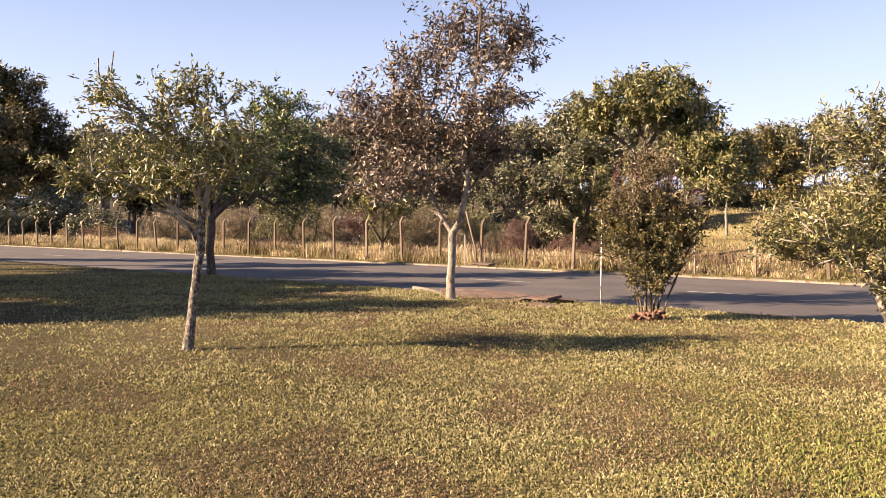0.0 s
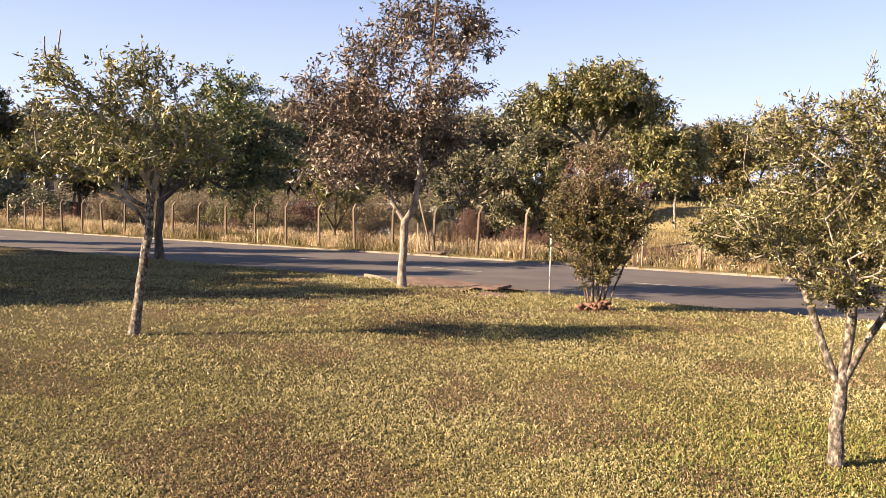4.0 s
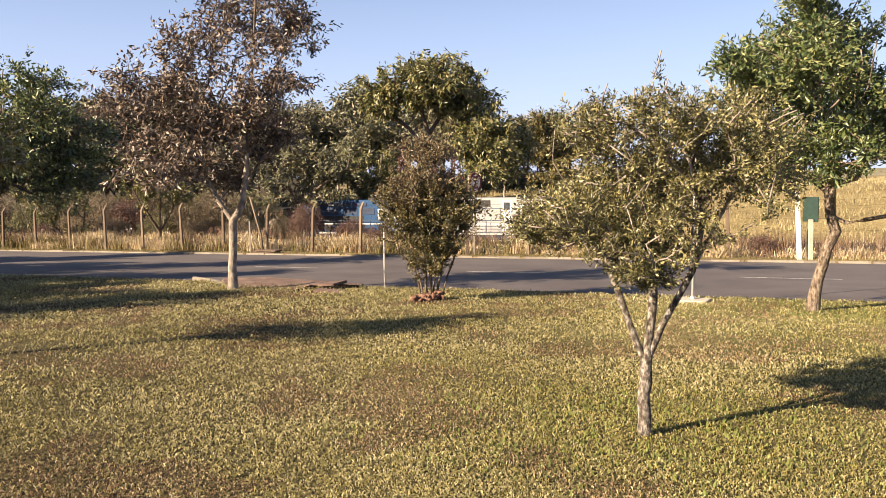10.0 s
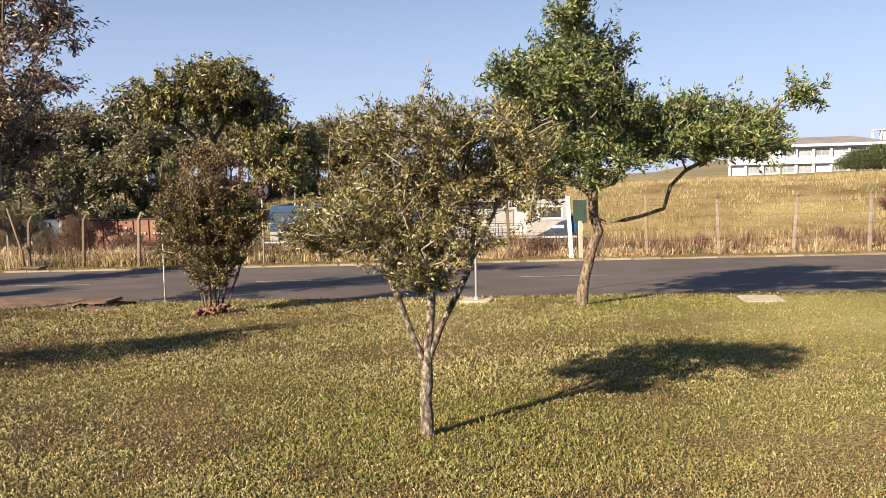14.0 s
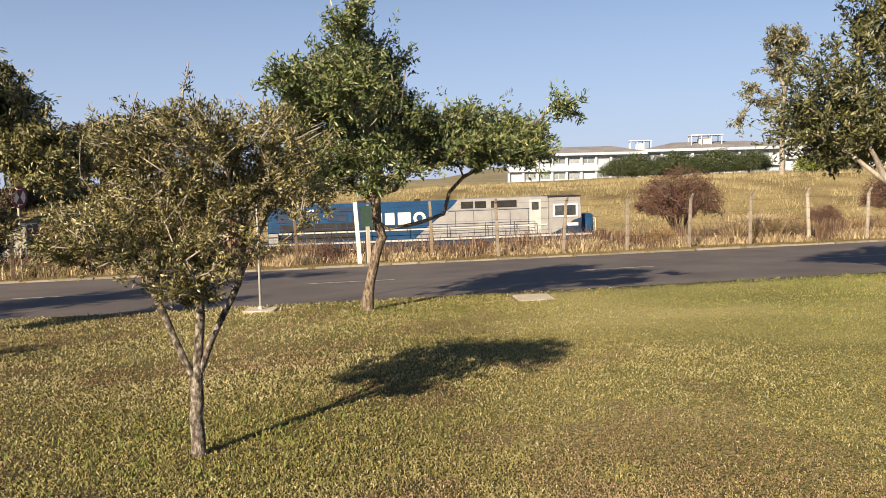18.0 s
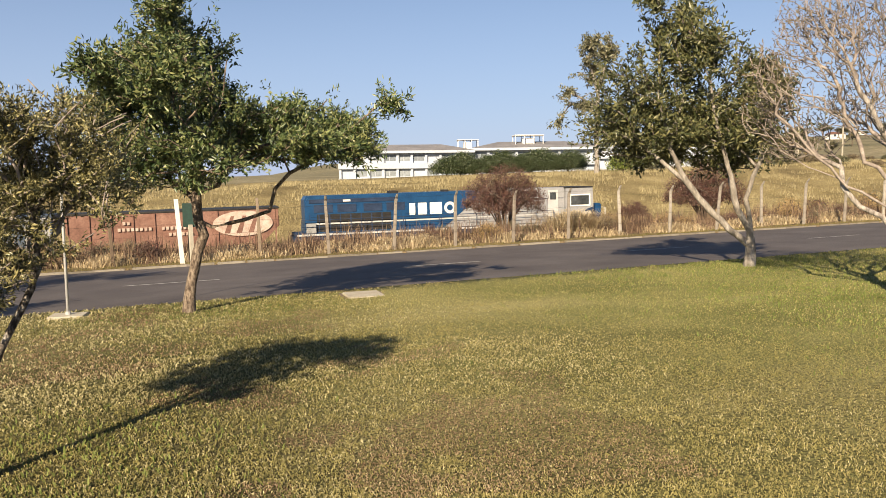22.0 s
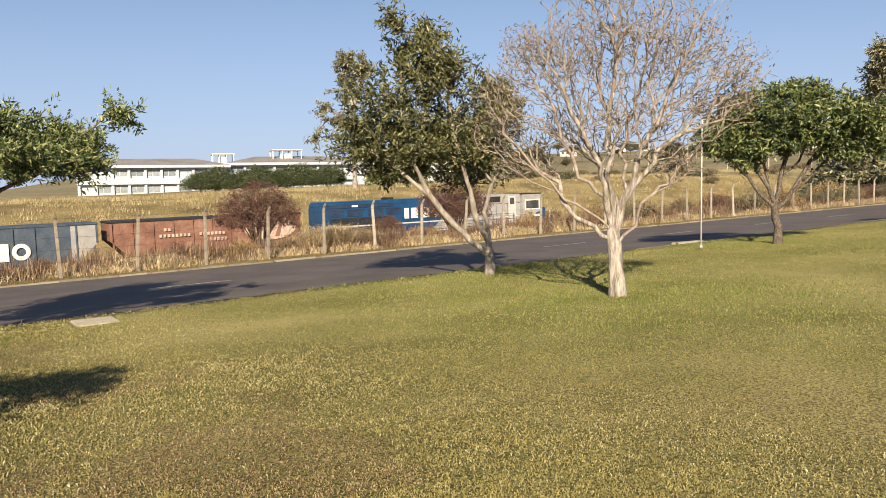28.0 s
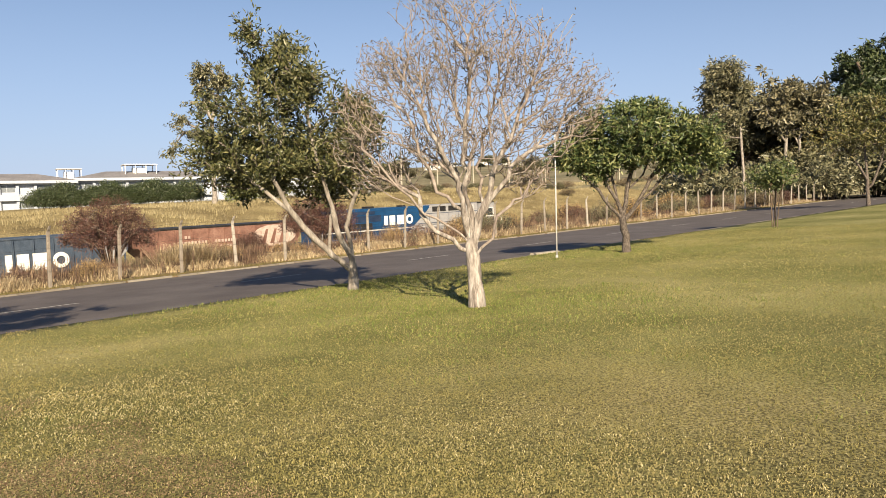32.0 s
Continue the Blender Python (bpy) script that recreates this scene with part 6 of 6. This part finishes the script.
def curls(name, spots, lengths, widths, per, spread, mat, nr, label):
    """Tufts of short curled blades that lie over to all sides: two triangles each."""
    c = np.repeat(spots, per, axis=0)
    n = len(c)
    c[:, :2] += nr.normal(0, 1, (n, 2)) * np.repeat(spread, per)[:, None]
    ln = (np.repeat(lengths, per) * nr.uniform(0.6, 1.3, n))[:, None]
    wd = (np.repeat(widths, per) * nr.uniform(0.7, 1.3, n))[:, None]
    a, b = nr.uniform(0, math.tau, n), nr.uniform(0, math.tau, n)
    side = np.stack([np.cos(a), np.sin(a), 0 * a], 1)
    out = np.stack([np.cos(b), np.sin(b), 0 * b], 1)
    up = np.array([[0, 0, 1.0]])
    rise = nr.uniform(0.45, 1.05, n)[:, None]
    low = c - up * 0.006
    knee = c + out * ln * 0.22 + up * ln * rise * 0.62
    tip = c + out * ln * (0.55 + 0.4 * (1 - rise)) + up * ln * rise * nr.uniform(0.45, 1.0, n)[:, None]
    v = np.stack([low, knee + side * wd / 2, tip, knee - side * wd / 2], 1).reshape(-1, 3)
    k = np.arange(n)[:, None] * 4
    t = np.concatenate([k + np.array([[0, 1, 2]]), k + np.array([[0, 2, 3]])], 1).reshape(-1, 3)
    return tagged(quick_mesh(name, v, t, mat), label=label, category="lawn", kind="stuff")


nr = np.random.RandomState(11)


def spots_in(n, u0, u1, v0, v1, clump=0.0):
    u, v = nr.uniform(u0, u1, n), nr.uniform(v0, v1, n)
    out = []
    for a, b in zip(u, v):
        x, y = road(a, b)
        if clump and noise.noise((x * 0.35, y * 0.35, 4.0)) < clump * nr.uniform(-1, 1):
            continue
        out.append((x, y, land(x, y)))
    return np.array(out)


weed = material("blade_weed", [(0.06, 0.036, 0.028), (0.13, 0.082, 0.058), (0.34, 0.25, 0.16)], scale=0.3, fine=5, bump=0, island=0.55, fine_mix=0.1)
s = np.concatenate([spots_in(12000, -72, 92, 26.34, 27.7), spots_in(5000, -72, 92, 26.27, 26.42)])
blades("kerb_grass", s, 0.03 + 0.09 * nr.uniform(0, 1, len(s)) ** 2, 0.014, 6, 0.07, M["blade_verge"], nr, "short olive-brown grass between kerb and fence", 1.0, bent=False)
s = spots_in(9000, -72, 90, 27.3, 30.0)
fall = np.array([noise.noise((x * 0.5, y * 0.5, 31.0)) + 0.6 * noise.noise((x * 1.3, y * 1.3, 3.0)) for x, y, z in s])
ok = fall > np.where(s[:, 0] * UX + s[:, 1] * UY < -5, 0.12, 0.02)
s, fall = s[ok], fall[ok]
blades("straw_clumps", s, np.clip(0.19 + 0.55 * fall + 0.12 * nr.uniform(-1, 1, len(s)), 0.1, 0.62), 0.02, 16, 0.13, M["blade_dry"], nr, "pale straw clumps along the fence", 1.1, arch=0.7)
s = spots_in(6500, -72, -5, 27.8, 31.5)
fall = np.array([noise.noise((x * 0.4, y * 0.4, 77.0)) + 0.5 * noise.noise((x * 1.1, y * 1.1, 8.0)) for x, y, z in s])
s, fall = s[fall > 0.06], fall[fall > 0.06]
blades("tall_straw", s, np.clip(0.35 + 1.0 * fall + 0.25 * nr.uniform(-1, 1, len(s)), 0.2, 1.25), 0.024, 22, 0.22, M["blade_dry"], nr, "tall tangled straw behind the fence", 1.0, arch=0.6)
s = spots_in(1700, -72, -3, 27.3, 31.0, 0.8)
blades("green_weeds", s, nr.uniform(0.2, 0.7, len(s)), 0.03, 16, 0.2, M["blade_verge"], nr, "olive weeds among the straw", 0.9)
s = np.concatenate([spots_in(13000, -72, 95, 28.0, 48.0, 0.3), spots_in(9000, -72, 95, 27.5, 33.0, 0.3)])
blades("dry_weeds", s, 0.14 + 0.4 * nr.uniform(0, 1, len(s)) ** 1.6, 0.024, 8, 0.22, weed, nr, "brown dead weeds before the railway", 0.8, bent=False)
s = np.concatenate([spots_in(2600, -6, 60, 28.2, 32.5, 0.7), spots_in(2400, -40, -6, 28.0, 32.5, 0.7)])
blades("weed_stalks", s, 0.35 + 0.75 * nr.uniform(0, 1, len(s)) ** 2, 0.02, 14, 0.2, weed, nr, "taller brown dead stalks behind the fence", 0.5, arch=0.3)
s = spots_in(44000, -110, 170, 58.0, 118.0, 0.1)
s = s[s[:, 0] > -0.03 * s[:, 1] + np.where(s[:, 1] > 66, 4, 0)]
blades("golden_field_grass", s, nr.uniform(0.3, 0.65, len(s)), 0.055, 6, 0.4, material("blade_gold", [(0.125, 0.1, 0.052), (0.28, 0.236, 0.126), (0.48, 0.415, 0.25)], scale=0.2, fine=2, bump=0, island=0.5, fine_mix=0.2), nr, "golden dry grass on the rise behind the railway", 0.6, bent=False)
heart = [road(17.5 + nr.normal(0, 0.42), 29.5 + nr.normal(0, 0.3)) for _ in range(90)]
s = np.array([(x, y, land(x, y)) for x, y in heart])
blades("straw_tussock", s, nr.uniform(0.75, 1.35, len(s)), 0.02, 44, 0.12, M["blade_dry"], nr, "big arching pale straw tussock by the fence", 1.25, arch=0.6)
# the lawn: small curled tufts, tan on one side, greener towards the road's far end, with reddish thatch patches
n = 150000
ang = np.radians(nr.uniform(-44, 128, n) + nr.normal(0, 7, n))
dist = 1 / nr.uniform(1 / 46.0, 1 / nr.uniform(1.7, 3.5, n))
xs, ys = dist * np.sin(ang), dist * np.cos(ang)
m = 32000  # an even cover under the rest, also round the eye's own stand
a0, d0 = nr.uniform(0, math.tau, m), 9.0 * np.sqrt(nr.uniform(0, 1, m))
xs, ys, dist = np.append(xs, d0 * np.sin(a0)), np.append(ys, d0 * np.cos(a0)), np.append(dist, np.maximum(2.5, d0))
far_u, far_v = np.append(nr.uniform(-24, 4, 26000), nr.uniform(4, 34, 24000)), np.append(nr.uniform(7, 15.1, 26000), nr.uniform(2, 15.1, 24000))  # a closer sward towards the road
xs, ys = np.append(xs, far_u * UX - far_v * UY), np.append(ys, far_u * UY + far_v * UX)
dist = np.append(dist, np.hypot(far_u, far_v))
along_v = -xs * UY + ys * UX
keep = (along_v < NEAR - 0.15) & (along_v > -25) & (xs * UX + ys * UY < 70)
xs, ys, dist = xs[keep], ys[keep], dist[keep]
patch = np.array([noise.noise((x * 0.4, y * 0.4, 9.0)) for x, y in zip(xs, ys)])
thatch = np.array([noise.noise((x * 0.55, y * 0.55, 21.0)) + 0.5 * noise.noise((x * 1.7, y * 1.7, 5.0)) for x, y in zip(xs, ys)])
chance = nr.uniform(0, 1, len(xs))
fresh = np.clip((xs * UX + ys * UY + 1.0) / 6.5, 0.06, 1.25) + 0.6 * patch + 0.8 * np.exp(-((xs - 2.4) ** 2 + (ys - 4.7) ** 2) / 2.5) > chance
worn = (thatch > 0.16) & (nr.uniform(0, 1, len(xs)) < 0.75) & (xs * UX + ys * UY < 4.0)
for pick, mat, label, less in ((~fresh & ~worn, M["blade_lawn"], "short dry tan lawn grass", 0.0), (fresh & ~worn, M["blade_fresh"], "short yellow-green lawn grass", 0.05), (worn, M["blade_thatch"], "reddish-brown worn lawn thatch", 0.2)):
    x, y, d = xs[pick], ys[pick], dist[pick]
    tall = np.clip(1.0 - 0.085 * np.maximum(0, x * UX + y * UY - 0.5), 0.5, 1.0) - less  # mown shorter along the road
    z = np.array([land(p, q) for p, q in zip(x, y)])
    curls("lawn_grass", np.stack([x, y, z], 1), tall * (0.014 + 0.003 * np.minimum(d, 20)), (0.003 + 0.0008 * np.minimum(d, 20)) * (0.4 + 0.6 * tall), 3, 0.016 + 0.003 * d, mat, nr, label)
green = material("blade_green", [(0.066, 0.092, 0.02), (0.125, 0.152, 0.036), (0.21, 0.225, 0.07)], scale=0.6, fine=5, bump=0, island=0.5, fine_mix=0.1)
s = spots_in(700, 8.0, 26.0, 12.6, 15.0, 0.6)
blades("green_tufts", s, nr.uniform(0.03, 0.10, len(s)), 0.01, 9, 0.07, green, nr, "fresh green tufts at the lawn's edge", 0.9)
ring = []
for key, count, wide in (("vee", 380, 0.8), ("lean", 400, 1.3), ("fork", 1000, 1.9), ("bare", 1500, 1.9), ("round", 900, 2.2)):
    tx, ty = TREES[key]["at"]
    for dx, dy in nr.normal(0, wide, (count, 2)):
        if to_road(tx + dx, ty + dy)[1] < NEAR - 0.2:
            ring.append((tx + dx, ty + dy, land(tx + dx, ty + dy)))
s = np.array(ring)
blades("green_lawn_patches", s, nr.uniform(0.015, 0.05, len(s)), 0.013, 8, 0.12, green, nr, "lush green grass round the trees' feet", 1.0, "lawn")
s = spots_in(20000, 6.0, 36.0, -9.0, 15.0, 0.3)
blades("green_lawn_patches", s, nr.uniform(0.012, 0.03, len(s)), 0.016, 6, 0.15, green, nr, "greener patches of short lawn grass", 1.6, "lawn", False)


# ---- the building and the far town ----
# white walls carry shade and haze as blue-grey; window glass is paled by haze
M["facade"] = material("facade_hazed", [(0.37, 0.41, 0.49), (0.46, 0.50, 0.57)], scale=0.3, fine=2, bump=0.05, fine_mix=0.15)
M["haze_glass"] = material("hazed_glass", [(0.14, 0.16, 0.19), (0.30, 0.33, 0.36)], scale=0.25, fine=3, bump=0, objects=0.6, rough=0.2)
def building(name, m, width, floors, label, bay=3.0, depth=14.0):
    """A long white block with banded storeys, recessed glass and a low hipped roof; its front faces local -y."""
    B = thing(name, m, label, "building")
    fh = 3.2
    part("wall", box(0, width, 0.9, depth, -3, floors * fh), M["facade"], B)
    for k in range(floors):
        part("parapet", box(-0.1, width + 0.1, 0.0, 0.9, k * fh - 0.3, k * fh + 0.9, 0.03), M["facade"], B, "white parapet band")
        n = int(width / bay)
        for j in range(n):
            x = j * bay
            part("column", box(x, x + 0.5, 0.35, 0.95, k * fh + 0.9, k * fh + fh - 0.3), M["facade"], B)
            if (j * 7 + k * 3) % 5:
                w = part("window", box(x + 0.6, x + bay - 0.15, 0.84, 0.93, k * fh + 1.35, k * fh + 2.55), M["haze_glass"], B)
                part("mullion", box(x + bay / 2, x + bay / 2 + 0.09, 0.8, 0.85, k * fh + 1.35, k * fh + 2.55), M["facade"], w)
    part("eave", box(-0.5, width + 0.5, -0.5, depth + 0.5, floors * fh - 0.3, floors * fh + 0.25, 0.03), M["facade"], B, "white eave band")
    z = floors * fh + 0.25
    r = bmesh.new()
    v = [r.verts.new(p) for p in ((-0.5, -0.5, z), (width + 0.5, -0.5, z), (width + 0.5, depth + 0.5, z), (-0.5, depth + 0.5, z), (width * 0.22, depth / 2, z + 1.5), (width * 0.78, depth / 2, z + 1.5))]
    for f in ((0, 1, 5, 4), (1, 2, 5), (2, 3, 4, 5), (3, 0, 4)):
        r.faces.new([v[i] for i in f])
    part("roof", r, M["roof"], B, "low grey-brown hipped roof")
    return B


def water_tower(m, w, h):
    W = thing("roof_tank", m, "open-framed white water tank on the roof", "water tank", "roof tanks")
    part("tank", box(-w * 0.22, w * 0.22, -w * 0.2, w * 0.2, 0.1, h * 0.8, 0.05), M["white"], W)
    for x in (-w / 2, -w / 6, w / 6, w / 2):
        part("frame_post", box(x - 0.07, x + 0.07, -w * 0.35, -w * 0.35 + 0.25, 0, h), M["white"], W)
        part("frame_post", box(x - 0.07, x + 0.07, w * 0.35 - 0.25, w * 0.35, 0, h), M["white"], W)
    part("top_frame", box(-w / 2 - 0.2, w / 2 + 0.2, -w * 0.4, w * 0.4, h, h + 0.18, 0.03), M["white"], W)
    return W


facing = math.degrees(math.atan2(100.31 - 119.19, 131.29 - 114.34))
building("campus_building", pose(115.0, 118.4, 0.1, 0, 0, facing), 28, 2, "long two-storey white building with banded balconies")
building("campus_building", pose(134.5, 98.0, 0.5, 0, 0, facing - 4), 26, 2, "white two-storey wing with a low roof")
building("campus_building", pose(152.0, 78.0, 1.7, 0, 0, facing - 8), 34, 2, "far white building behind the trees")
water_tower(pose(138.0, 102.0, 6.8, 0, 0, facing), 4.2, 2.2)
water_tower(pose(146.5, 92.0, 7.2, 0, 0, facing), 6.0, 2.6)

for k in range(14):
    h = thing("house", pose(0, 0, 0), "small distant white house with a tiled roof", "house", "houses of the far town")
    w, d, z = rng.uniform(7, 11), rng.uniform(6, 9), rng.uniform(2.4, 3.2)
    part("wall", box(-w / 2, w / 2, -d / 2, d / 2, -2, z), M["white"], h)
    part("roof", prism([(-w / 2 - 0.6, z), (w / 2 + 0.6, z), (0, z + 1.5)], -d / 2 - 0.5, d / 2 + 0.5), M["roof"] if k % 3 else M["rust"], h)
    for x in (-w / 4, w / 4):
        part("window", box(x - 0.8, x + 0.8, -d / 2 - 0.05, -d / 2 + 0.05, 1, 2.3), M["glass"], h)
    x, y = polar(72 + 24 * (k + rng.uniform(0, 0.8)) / 14, rng.uniform(520, 860))
    h.matrix_world = on_land(x, y, -90 + rng.uniform(-30, 30))
for k in range(70):
    x, y = polar(62 + 46 * (k + rng.uniform(0, 0.9)) / 70, rng.uniform(200, 560))
    ob = copy_thing(rng.choice(stock), on_land(x, y, rng.uniform(0, 360)))
    s = rng.uniform(0.5, 1.0)
    ob.scale = (s * 1.6, s * 1.6, s * 0.8)
for k in range(64):  # scattered bushes on the slope beyond the railway
    x, y = polar(66 + 38 * (k + rng.uniform(0, 0.9)) / 64, rng.uniform(82, 260))
    m = on_land(x, y, rng.uniform(0, 360))
    ob = copy_thing(under if k % 5 == 0 else brush[k % 2 * 2], m)
    s = rng.uniform(0.25, 0.7)
    ob.scale = (s * 1.4, s * 1.4, s * 0.8)
for k in range(9):
    u = thing("utility_pole", pose(0, 0, 0), "distant pale concrete utility pole", "utility pole", "utility poles")
    part("pole", tube([(0, 0, -1), (0, 0, 8.5)], [0.18, 0.12], 6), M["concrete"], u)
    part("crossarm", box(-0.9, 0.9, -0.06, 0.06, 7.8, 7.95), M["concrete"], u)
    x, y = polar(76 + 2.6 * k, 150 + 14 * k)
    u.matrix_world = on_land(x, y, 20)


# ---- motion of the train ----
FRONT = [(0, -57.0), (6, -34.0), (9, -21.5), (12, -9.75), (14, -1.6), (17, 10.1), (20, 20.65), (22, 27.6), (25, 37.2), (28.5, 47.95), (32, 58.1)]


def motions():
    turn = math.degrees(TA)
    pitch = -math.degrees(math.atan(0.0145))

    def at(s):
        x, y, z = track(s, TRACK)
        return pose(x, y, z, 0, pitch, turn)

    walk(loco, [(t, at(s)) for t, s in FRONT])
    for W, back in wagons:
        walk(W, [(t, at(s + back)) for t, s in FRONT])


motions()
